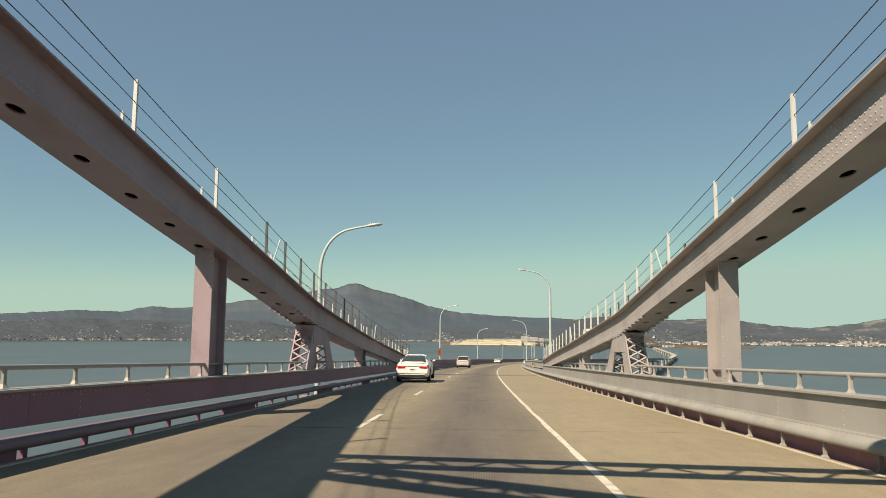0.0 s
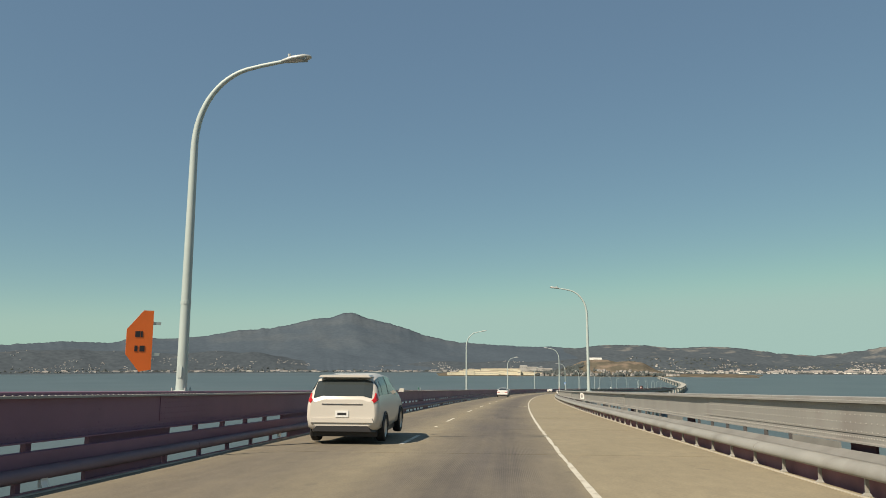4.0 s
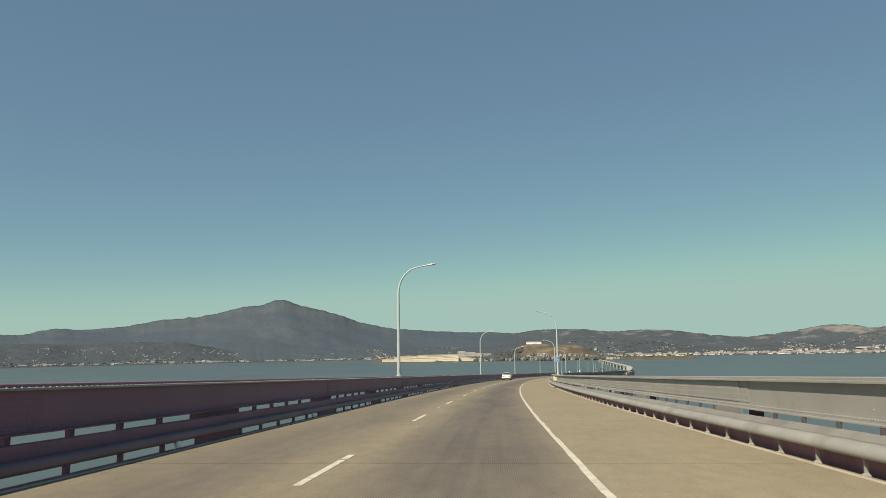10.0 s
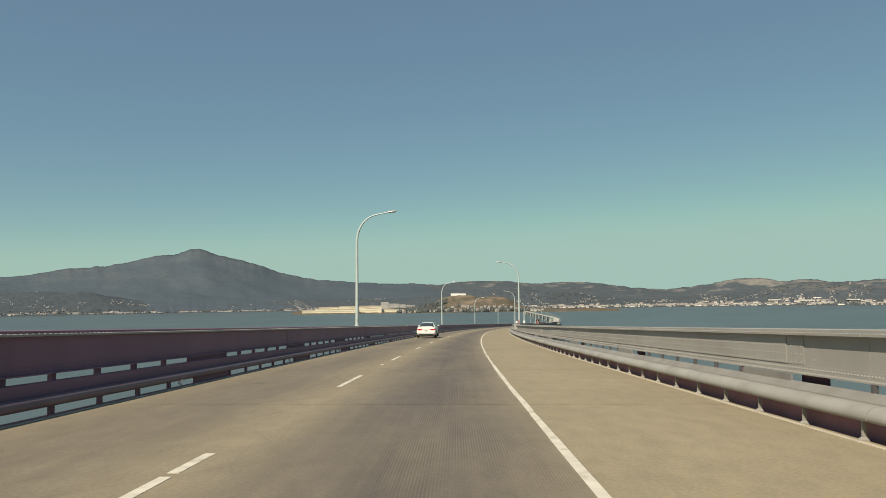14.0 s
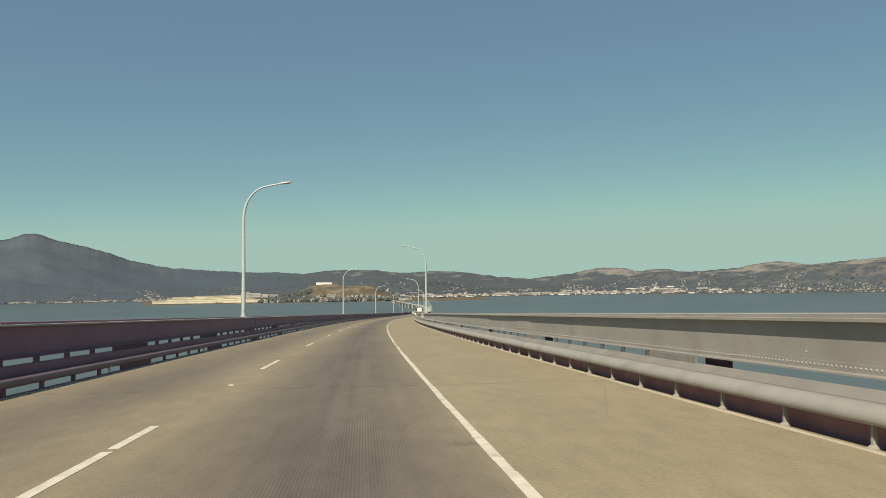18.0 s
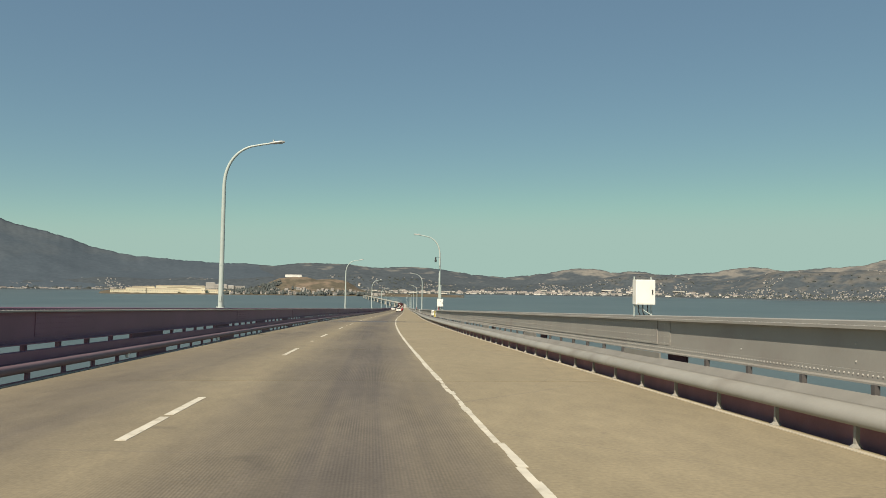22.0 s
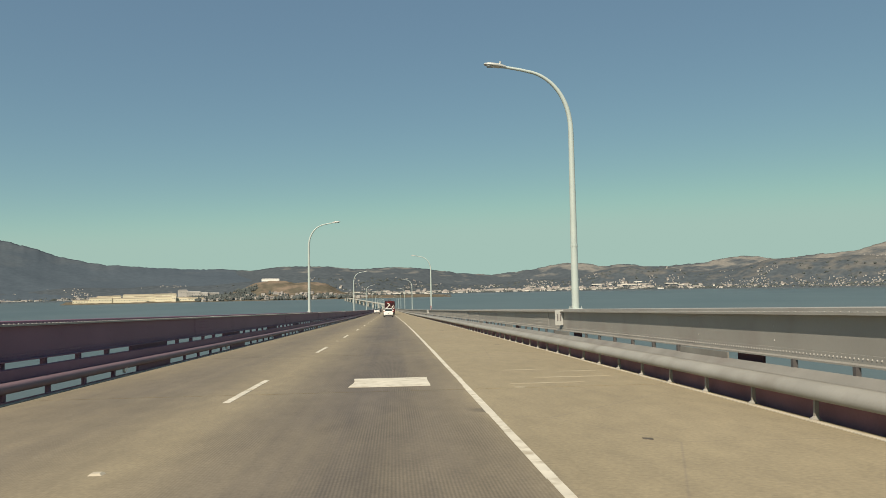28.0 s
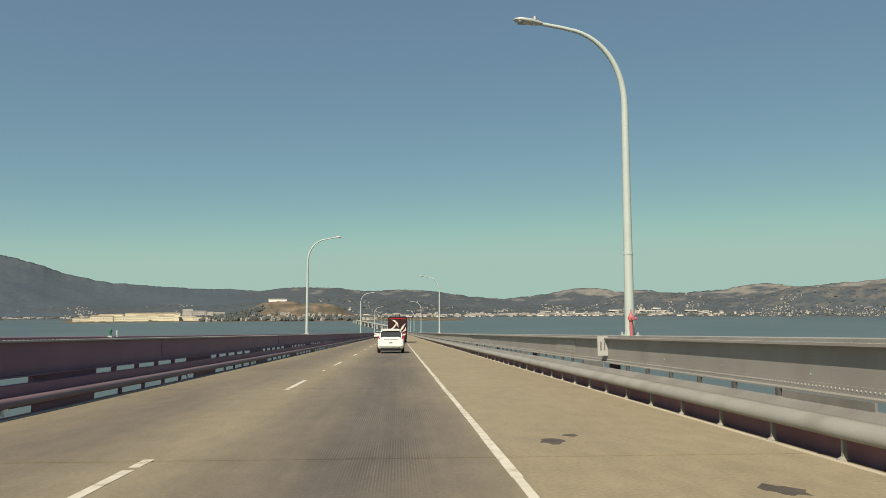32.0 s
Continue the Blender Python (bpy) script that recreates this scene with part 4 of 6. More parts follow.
def chord(side):
    name = "left" if side < 0 else "right"
    c = setting("truss_chord_" + name, "sloping riveted grey steel truss chord beside the road", "truss chord")
    top = lambda s: table(CHORD_TOP[side], s)
    deep = lambda s: table(CHORD_DEEP, s)
    cuts = [-60, -20, 7.6, 18.8, 30.6, 43.3, 69.3]
    riv = Shape()
    paint = CHORD_SHADE if side < 0 else CHORD_PAINT
    for a, b in zip(cuts[:-1], cuts[1:]):
        sh = Shape()
        for u in (6.20, 6.86):
            sh.sweep(lambda s, u=u: mirrored(outline_box(u, u + 0.04, top(s) - deep(s) + 0.03, top(s) - 0.03), side), a, b, 1.6)
        sh.make("side_plate", paint, c)
        Shape().sweep(lambda s: mirrored(outline_box(5.98, 7.06, top(s) - 0.035, top(s)), side), a, b, 1.6).make("top_plate", paint, c)
        # the bottom plate with its oval hand holes
        bot = Shape()
        q = a
        while q < b - 0.01:
            e = min(b, q + 1.9)
            gap = 0.20
            z = lambda s: top(s) - deep(s)
            if e - q < 1.2:
                bot.sweep(lambda s: mirrored(outline_box(6.1, 7.0, z(s), z(s) + 0.03), side), q, e, 2)
            else:
                m0 = (q + e) / 2
                n = 16
                turn = [2 * math.pi * k / n for k in range(n)]
                square = lambda a: 1 / max(abs(math.sin(a)), abs(math.cos(a)))
                hole = [(m0 + gap * math.sin(a), 6.55 + 0.11 * math.cos(a)) for a in turn]
                rim = [(m0 + (e - q) / 2 * square(a) * math.sin(a), 6.55 + 0.45 * square(a) * math.cos(a)) for a in turn]
                i0 = len(bot.v)
                for lift in (0.0, 0.03):
                    for s, u in rim + hole:
                        bot.v.append(tuple(att(s, side * u, z(s) + lift)))
                for k in range(n):
                    j = (k + 1) % n
                    bot.f += [(i0 + k, i0 + j, i0 + n + j, i0 + n + k), (i0 + 2 * n + k, i0 + 3 * n + k, i0 + 3 * n + j, i0 + 2 * n + j),
                              (i0 + n + k, i0 + n + j, i0 + 3 * n + j, i0 + 3 * n + k), (i0 + k, i0 + 2 * n + k, i0 + 2 * n + j, i0 + j)]
            q = e
        bot.make("bottom_plate", paint, c)
        q = max(a, -6)
        out = att(max(q, 0), -side) - att(max(q, 0), 0)
        while q < b:
            t, d = top(q), deep(q)
            rows = (d - 0.10,) if q > 44 else (d - 0.20, d - 0.10) if side < 0 else tuple(np.arange(0.10, d - 0.06, 0.125)) if q < 19 else (0.34, d - 0.18, d - 0.09)
            if (a > -20 and a == 18.8 and q < a + 1.8):
                rows = tuple(np.arange(0.08, d - 0.05, 0.11))
            for r in rows:
                riv.rivet(att(q, side * 6.20, t - r), out, 0.023)
            q += 0.15
    riv.make("rivets", RIVET, c, kind="stuff")
    for q in np.arange(26.0, 41.5, 0.62):
        zb = top(q) - deep(q)
        tie = Shape()
        for u0, u1 in ((6.08, 6.20), (6.90, 7.02)):
            tie.sweep(mirrored(outline_box(u0, u1, zb - 0.07, zb - 0.002), side), q, q + 0.36, 1)
        tie.make("tie_plate", paint, c)
    end = Shape().sweep(mirrored(outline_box(6.1, 7.0, 0.34, 1.22), side), 69.28, 69.36, 1)
    end.make("end_plate", paint, c)

    # columns down to the lower girder
    for s0, s1 in ((18.2, 19.3), (42.5, 43.7)):
        col = Shape()
        for u0, u1, a, b in ((6.28, 6.74, s0, s0 + 0.06), (6.28, 6.74, s1 - 0.06, s1), (6.48, 6.54, s0 + 0.06, s1 - 0.06)):
            ring = lambda z: [att(s, side * u, z) for s, u in ((a, u0), (b, u0), (b, u1), (a, u1))]
            col.loft([ring(0.84), ring(top((a + b) / 2) - deep((a + b) / 2) + 0.05)])
        cc = col.make("column", paint, c)
        r2 = Shape()
        back = att(s0 - 1, side * 6.5) - att(s0, side * 6.5)
        for u in (6.33, 6.69):
            for z in np.arange(0.95, top(s0) - deep(s0), 0.16):
                r2.rivet(att(s0, side * u, z), back)
        r2.make("column_rivets", RIVET, cc, kind="stuff")
    # the splayed tower leg with laced sides
    zt = top(30.6) - deep(30.6) + 0.04
    leg = Shape()
    for sa, sb, ta, tb in ((28.2, 29.5, 29.4, 30.3), (32.2, 33.7, 30.9, 31.8)):
        for u0, u1 in ((6.15, 6.20), (6.82, 6.87)):
            leg.loft([[att(s, side * u, 0.80) for s, u in ((sa, u0), (sb, u0), (sb, u1), (sa, u1))],
                      [att(s, side * u, zt) for s, u in ((ta, u0), (tb, u0), (tb, u1), (ta, u1))]])
    leg.loft([[att(s, side * u, z) for s, u in ((29.3, 6.13), (31.9, 6.13), (31.9, 6.89), (29.3, 6.89))] for z in (zt - 0.75, zt)])
    lg = leg.make("tower_leg", paint, c)
    lace = Shape()
    for b0, t0 in ((28.2, 29.4), (33.7, 31.8)):
        n = 5
        for i in range(n):
            for flip in (0, 1):
                za, zb = 0.82 + (zt - 0.82) * i / n, 0.82 + (zt - 0.82) * (i + 1) / n
                sa, sb = b0 + (t0 - b0) * i / n, b0 + (t0 - b0) * (i + 1) / n
                ua, ub = (6.2, 6.84) if flip else (6.84, 6.2)
                lace.tube([att(sa, side * ua, za), att(sb, side * ub, zb)], 0.035, 4)
    lace.make("lacing", paint, lg)

    # cable railing along both edges of the chord
    r = thing("cable_railing", Matrix(), "steel post and cable railing along the sloping chord", "railing", "chord railings")
    for row, u, h, every, first in (("inner", 6.16, 1.15 if side < 0 else 1.08, 2.25, 1.0), ("outer", 6.95, 1.05, 2.25, 2.1)):
        ps = list(np.arange(first - 5.6, 20, 4.5)) + list(np.arange(first + 21.4, 68.6, every))
        for s in ps:
            w2 = 0.034 if row == "inner" else 0.028
            z = top(s)
            p = [att(s + ds, side * (u + du), zz) for zz in (z - 0.02, z + h) for ds in (-w2, w2) for du in (-w2, w2)]
            Shape().add(p, [(0, 2, 3, 1), (4, 5, 7, 6), (0, 1, 5, 4), (2, 6, 7, 3), (0, 4, 6, 2), (1, 3, 7, 5)]).make("post", POST_DARK if (row == "inner") == (side < 0) and s > 21 else POST_PAINT, r)
        for k, frac in enumerate((0.97, 0.62, 0.30) if row == "inner" else (0.97, 0.5)):
            line = [att(s, side * u, top(s) + h * frac) for s in np.arange(ps[0] if k < 2 else 24.0, ps[-1] + 0.1, every / 2)]
            Shape().tube(line, 0.007 if k else 0.009, 5).make("cable", CABLE, r)
        for s in (24.0, 47.0):
            Shape().tube([att(s - 0.9, side * u, top(s - 0.9)), att(s, side * u, top(s) + h * 0.9)], 0.022, 5).make("brace", GALV, r)


for side in (-1, 1):
    chord(side)

# lower girder and handrail beneath the chords
for side in (-1, 1):
    name = "left" if side < 0 else "right"
    g = setting("lower_girder_" + name, "low riveted plate girder with a pipe handrail on top", "girder")
    s = -60.0
    riv = Shape()
    while s < 68.6:
        e = min(68.6 + 0.7, s + BAY)
        wp = Shape().sweep(mirrored(outline_box(6.10, 6.14, 0.30, 0.80), side), s + 0.005, e - 0.005, 4).make("web_plate", STEEL if side > 0 else STEEL_SHADE, g)
        Shape().sweep(mirrored(outline_box(6.02, 6.50, 0.80, 0.835), side), s + 0.005, e - 0.005, 4).make("top_flange", STEEL, wp)
        if s > -12:
            out = att(s, -side) - att(s, 0)
            for q in np.arange(s + 0.1, e, 0.16):
                riv.rivet(att(q, side * 6.10, 0.74), out)
                riv.rivet(att(q, side * 6.06, 0.835), Vector((0, 0, 1)), 0.015)
            for q in np.arange(s + 1.4, e, BAY / 4):
                for z in np.arange(0.36, 0.72, 0.11):
                    riv.rivet(att(q, side * 6.10, z), out)
        s = e
    riv.make("rivets", RIVET, g, kind="stuff")
    if side > 0:
        Shape().sweep(outline_box(5.90, 6.12, 0.22, 0.30), -60, 68.6 + 0.7, 4).make("ledge", STEEL, g)
    h = thing("handrail", Matrix(), "grey pipe handrail on short cast posts", "handrail", "handrails")
    Shape().tube([att(s, side * 6.40, 1.13) for s in np.arange(-40, 66, 4.0)], 0.035, 8).make("top_rail", STEEL, h, smooth=True)
    for s in np.arange(-39, 65, 1.9):
        Shape().tube([att(s, side * 6.40, 0.83), att(s, side * 6.40, 0.90), att(s, side * 6.40, 1.05), att(s, side * 6.40, 1.13)], [0.075, 0.04, 0.035, 0.05], 6).make("post", STEEL, h)

# overhead laced strut and lateral diagonal of the truss, above the roadway
def laced_member(name, label, s_left, s_right, z_left, z_right, half, bars, crossed):
    member = setting(name, label, "truss strut")

    def on(u, across, up):
        k = (u + 6.9) / 13.8
        return att(s_left + (s_right - s_left) * k + across, u, z_left + (z_right - z_left) * k + up)

    for across in (-half, half):
        p = [on(u, across + ds, up) for up in (0.0, 0.36) for ds in (-0.10, 0.10) for u in (-6.9, 6.9)]
        Shape().add(p, BOX_FACES).make("strut_flange", STEEL, member)
    for i in range(bars):
        u0, u1 = -6.8 + 13.6 * i / bars, -6.8 + 13.6 * (i + 1) / bars
        way = half if i % 2 else -half
        Shape().tube([on(u0, way, 0.15), on(u1, -way, 0.15)], 0.045, 4).make("lacing_bar", STEEL, member)
        if crossed:
            Shape().tube([on(u0, -half, 0.15), on(u0, half, 0.15)], 0.045, 4).make("tie_bar", STEEL, member)
    for side, z in ((-1, z_left), (1, z_right)):
        foot = table(CHORD_TOP[side], s_left if side < 0 else s_right) - 0.05
        Shape().tube([on(side * 6.8, 0.0, 0.1), on(side * 6.8, 0.0, foot - z)], 0.12, 6).make("strut_post", STEEL, member)


laced_member("sway_strut", "laced steel strut high over the roadway", 5.80, 4.30, 6.95, 6.95, 0.44, 24, False)
laced_member("lateral_diagonal", "laced diagonal brace between the truss chords", 5.0, -3.9, 6.95, 7.60, 0.42, 15, True)

Shape.where = staticmethod(at)

# ---- street lamps ----
def street_lamp():
    """One lamp whose arm reaches along +x; its foot is at the origin."""
    lamp = thing("street_lamp", Matrix(), "pale galvanised street lamp with a curved arm on the girder", "street lamp", "bridge street lamps")
    b = Shape()
    b.loft([[(x * k, y * k, z) for x, y in ((-1, -1), (1, -1), (1, 1), (-1, 1))] for z, k in ((0.0, 0.21), (0.035, 0.21), (0.036, 0.14), (0.05, 0.14))])
    base = b.make("base_plate", GALV, lamp)
    for x in (-0.16, 0.16):
        for y in (-0.16, 0.16):
            Shape().tube([(x, y, 0.03), (x, y, 0.11)], 0.022, 6).make("bolt", LAMP_HEAD, base)
    b = Shape()
    b.tube([(0, 0, 0.05), (0, 0, 0.5), (0, 0, 2.2), (0, 0, 4.5), (0, 0, 6.0)], [0.135, 0.13, 0.118, 0.104, 0.094], 12)
    pole = b.make("pole", GALV, lamp, smooth=True)
    Shape().tube([(0, 0, 2.14), (0, 0, 2.22)], 0.128, 12).make("joint_band", GALV, pole)
    Shape().box(-0.05, 0.05, -0.145, -0.11, 0.35, 0.62).make("hand_hole_cover", GALV, pole)
    arc = []
    # the arm bends ever more sharply away from the pole
    x, z = 0.0, 6.0
    for k in range(16):
        arc.append((x, 0, z))
        ang = radians(74) * ((k + 0.5) / 15) ** 1.4
        x, z = x + 0.184 * math.sin(ang), z + 0.184 * math.cos(ang)
    x, z = arc[-1][0], arc[-1][2]
    arc += [(x + 0.4, 0, z + 0.09), (x + 0.8, 0, z + 0.16), (x + 1.05, 0, z + 0.2)]
    Shape().tube(arc, [0.093 - 0.0026 * i for i in range(len(arc))], 12).make("arm", GALV, lamp, smooth=True)
    hx, hz = arc[-1][0] - 0.15, arc[-1][2] - 0.02
    hd = Shape()
    rings = []
    for t, wd, ht in ((0, 0.06, 0.05), (0.12, 0.10, 0.08), (0.3, 0.16, 0.10), (0.6, 0.17, 0.09), (0.74, 0.10, 0.05), (0.78, 0.04, 0.02)):
        rings.append([(hx + t, wd * math.cos(a), hz + 0.13 * t + ht * math.sin(a) * (1.0 if math.sin(a) > 0 else 0.6)) for a in (2 * math.pi * k / 10 for k in range(10))])
    head = hd.loft(rings).make("luminaire", LAMP_HEAD, lamp, smooth=True)
    Shape().box(hx + 0.28, hx + 0.66, -0.12, 0.12, hz + 0.015, hz + 0.06).make("lens", LENS, head)
    Shape().tube([(hx + 0.2, 0, hz + 0.12), (hx + 0.2, 0, hz + 0.2)], 0.04, 8).make("photocell", LAMP_HEAD, head)
    return lamp


LEFT_LAMPS = [(31.0, -0.50), (102.6, 1.20), (182.4, 1.20), (263.3, 1.22), (342.5, 1.20), (422.0, 1.20), (502.4, 1.20), (582.2, 1.20), (662.1, 1.20), (741.8, 1.20)]
RIGHT_LAMPS = [(61.2, 1.20), (141.4, 1.20), (221.3, 1.20), (302.3, 1.20), (382.3, 1.20), (462.3, 1.20), (542.2, 1.20), (622.4, 1.20), (701.4, 1.20)]
LEFT_LAMPS += [(741.8 + 80.0 * k, 1.20) for k in range(1, 6)]
RIGHT_LAMPS += [(701.4 + 80.0 * k, 1.20) for k in range(1, 6)]
LAMP_SIZE = Matrix.Diagonal((0.88, 0.88, 0.88, 1))
first_lamp = street_lamp()
for i, (s, z) in enumerate(RIGHT_LAMPS + LEFT_LAMPS):
    right = i < len(RIGHT_LAMPS)
    m = stand(s, 6.09 if right else -6.25 if z < 1 else -6.22, z + (0.02 if z > 1 else 0), 180 if right else 0)
    if i == 0:
        first_lamp.matrix_world = m @ LAMP_SIZE
    else:
        copy_thing(first_lamp, m)
for k in range(20):
    s = 1210 + 70 * k
    if s < 2650:
        sd = 1 if k % 2 else -1
        copy_thing(first_lamp, stand(s, sd * 5.85, 0.85 if s > 1240 else 1.22, 180 if sd > 0 else 0))
br = Shape()
br.loft([[at(s, u, z) for s, u in ((30.6, -5.6), (31.4, -5.6), (31.4, -6.9), (30.6, -6.9))] for z in (-0.45, -0.25)])
br.make("lamp_bracket", STEEL, under)


# ---- vehicles ----
def plan(z, y0, y1, hw, c=0.14):
    return [(x, y, z) for x, y in ((-hw + c, y0), (hw - c, y0), (hw, y0 + c), (hw, y1 - c), (hw - c, y1), (-hw + c, y1), (-hw, y1 - c), (-hw, y0 + c))]


def wheel(parent, x, y, r):
    t = Shape()
    sides = 20
    prof = ((-0.10, r - 0.11), (-0.105, r - 0.03), (-0.07, r), (0.07, r), (0.105, r - 0.03), (0.10, r - 0.11))
    rings = [[(x + dx, y + rr * math.cos(a), r + rr * math.sin(a)) for a in (2 * math.pi * k / sides for k in range(sides))] for dx, rr in prof]
    w = t.loft(rings, caps=False)
    n = len(prof)
    wh = w.make("wheel", TYRE, parent, "black rubber tyre", smooth=False)
    d = Shape()
    for sg in (-1, 1):
        d.loft([[(x + sg * dx, y + rr * math.cos(a), r + rr * math.sin(a)) for a in (2 * math.pi * k / sides for k in range(sides))] for dx, rr in ((0.03, r - 0.10), (0.095, r - 0.115), (0.075, r - 0.15), (0.085, 0.06))])
    d.make("rim", RIM, wh)


def car(name, label, m, paint, stations, hatch=False, group="cars on the bridge"):
    """A car from cross-sections (y, half width, sill, shoulder, roof half width, roof height), rear bumper first."""
    ob = thing(name, m, label, "car", group)
    rings = []
    for y, w, zb, zs, wr, zr in stations:
        half = [(0.78 * w, zb), (0.96 * w, zb + 0.10), (w, zb + 0.32 * (zs - zb) + 0.06), (0.99 * w, zs - 0.20 * (zs - zb)), (0.945 * w, zs),
                ((0.945 * w + wr) / 2 + 0.025, (zs + zr) / 2), (wr, zr - 0.055), (0.70 * wr, zr)]
        rings.append([Vector((x, y, z)) for x, z in half] + [Vector((-x, y, z)) for x, z in reversed(half)])
    Shape().loft(rings).make("body", paint, ob, smooth=True)

    def surf(a, b):
        i, j = min(int(a), len(rings) - 2), min(int(b), 14)
        fa, fb = a - i, b - j
        return rings[i][j].lerp(rings[i][j + 1], fb).lerp(rings[i + 1][j].lerp(rings[i + 1][j + 1], fb), fa)

    def patch(part, mat, a0, a1, b0, b1, lift=0.010, label=""):
        """A thin shaped panel over the stretch a0 to a1 of the stations and b0 to b1 of the outline."""
        steps = lambda lo, hi: sorted({lo, hi, *range(math.ceil(lo), math.floor(hi) + 1), *(lo + (hi - lo) * k / 4 for k in range(1, 4))})
        ga, gb, sh = steps(a0, a1), steps(b0, b1), Shape()
        na, nb = len(ga), len(gb)
        for up in (-0.012, lift):
            for a in ga:
                for b in gb:
                    n = (surf(a + 0.05, b) - surf(a - 0.05, b)).cross(surf(a, b + 0.05) - surf(a, b - 0.05)).normalized()
                    sh.v.append(tuple(surf(a, b) + n * up))
        o = na * nb
        for k in range(na - 1):
            for q in range(nb - 1):
                c = k * nb + q
                sh.f += [(c + o, c + 1 + o, c + nb + 1 + o, c + nb + o), (c, c + nb, c + nb + 1, c + 1)]
        rim = [k * nb for k in range(na)] + [(na - 1) * nb + q for q in range(1, nb)] + [k * nb + nb - 1 for k in range(na - 2, -1, -1)] + list(range(nb - 2, 0, -1))
        for c, d in zip(rim, rim[1:] + rim[:1]):
            sh.f.append((c, d, d + o, c + o))
        return sh.make(part, mat, ob, label)

    glass = ((0.9, 2.75), (6.1, 7.85), ((2.75, 3.6), (3.7, 4.85), (4.95, 6.9))) if hatch else ((3.12, 4.8), (7.1, 8.85), ((4.05, 4.75), (4.85, 6.1), (6.2, 8.1)))
    patch("rear_window", CAR_GLASS, *glass[0], 6.02, 8.98)
    patch("windscreen", CAR_GLASS, *glass[1], 6.08, 8.92)
    for lo, hi in glass[2]:
        for flip in (False, True):
            b0, b1 = (4.22, 5.86) if not flip else (9.14, 10.78)
            patch("side_window", CAR_GLASS, lo, hi, b0, b1)
    for flip in (False, True):
        b0, b1 = ((3.75, 5.3) if hatch else (2.85, 3.95))
        if flip:
            b0, b1 = 15 - b1, 15 - b0
        patch("tail_lamp", TAIL, 0.10, 1.9 if hatch else 1.85, b0, b1, 0.012, "red tail lamp")
    y0, w0, zb0, zs0 = stations[0][:4]
    if not hatch:
        for sg in (-1, 1):
            q = ((0.50, zs0 - 0.15), (0.965, zs0 - 0.17), (0.975, zs0 - 0.035), (0.42, zs0 - 0.05))
            Shape().loft([[(sg * x * w0, y, z) for x, z in q] for y in (-0.012, 0.05)]).make("tail_lamp", TAIL, ob, "red tail lamp")
        Shape().loft([[(x, 0.02 + dy, 1.055 + dz) for x in (-0.66, 0.66)] + [(x, 0.16 + dy, 1.085 + dz) for x in (0.66, -0.66)] for dy, dz in ((0.0, 0.0), (-0.01, 0.025))]).make("boot_lip", paint, ob)
    y1, w1 = stations[1][0], stations[1][1]
    Shape().loft([[(x, -0.012, z) for x, z in ((-w0 * 0.90, zb0 - 0.12), (w0 * 0.90, zb0 - 0.12), (w0 * 0.78, zb0 + 0.01), (-w0 * 0.78, zb0 + 0.01))],
                  [(x, 0.25, z) for x, z in ((-w1 * 0.92, zb0 - 0.15), (w1 * 0.92, zb0 - 0.15), (w1 * 0.84, zb0 + 0.01), (-w1 * 0.84, zb0 + 0.01))]]).make("lower_bumper", BLACK, ob, "black plastic lower bumper")
    Shape().loft([[(x, y, z) for x, z in ((-w0 * 0.97, zb0 + 0.09), (w0 * 0.97, zb0 + 0.09), (w0 * 0.93, zb0 + 0.19), (-w0 * 0.93, zb0 + 0.19))] for y in (-0.035, 0.06)]).make("bumper", paint, ob)
    zp = zb0 + 0.29
    pl = Shape().box(-0.16, 0.16, -0.018, 0.02, zp - 0.075, zp + 0.075).make("number_plate", PLATE, ob)
    Shape().box(-0.11, 0.11, -0.022, -0.016, zp - 0.028, zp + 0.028).make("plate_bar", BLACK, pl)
    Shape().box(-w0 * 0.62, w0 * 0.62, -0.014, 0.03, zs0 - 0.055, zs0 - 0.03).make("boot_trim", CHROME, ob)
    W = max(st[1] for st in stations)
    top = max(st[5] for st in stations)
    if hatch:
        yr, wr = stations[3][0], stations[3][4]
        Shape().loft([[(x, y, z) for x, z in ((-wr * 0.94, top - 0.085), (wr * 0.94, top - 0.085), (wr * 0.86, top - 0.03), (-wr * 0.86, top - 0.03))] for y in (yr - 0.20, yr + 0.30)]).make("spoiler", paint, ob)
    for sg in (-1, 1):
        ym = stations[-4 if hatch else -5][0] - 0.30
        Shape().loft([[(sg * (W + dx), ym + dy, stations[5][3] + z) for dx, z in ((-0.05, 0.06), (0.10, 0.06), (0.12, 0.15), (0.0, 0.16))] for dy in (0.0, 0.10)]).make("mirror", paint, ob)
    r = 0.30 if W < 0.88 else 0.335
    for y in (0.17 * stations[-1][0] + 0.12, 0.785 * stations[-1][0]):
        for sg in (-1, 1):
            wheel(ob, sg * (W - 0.085), y, r)
            Shape().tube([(sg * (W + 0.002), y + (r + 0.045) * math.cos(a), r + (r + 0.045) * math.sin(a)) for a in (math.pi * k / 10 for k in range(11))], 0.026, 6).make("wheel_arch", BLACK, ob)
    Shape().box(-W * 0.86, W * 0.86, 0.35, stations[-2][0], 0.16, 0.30).make("underbody", BLACK, ob)
    return ob


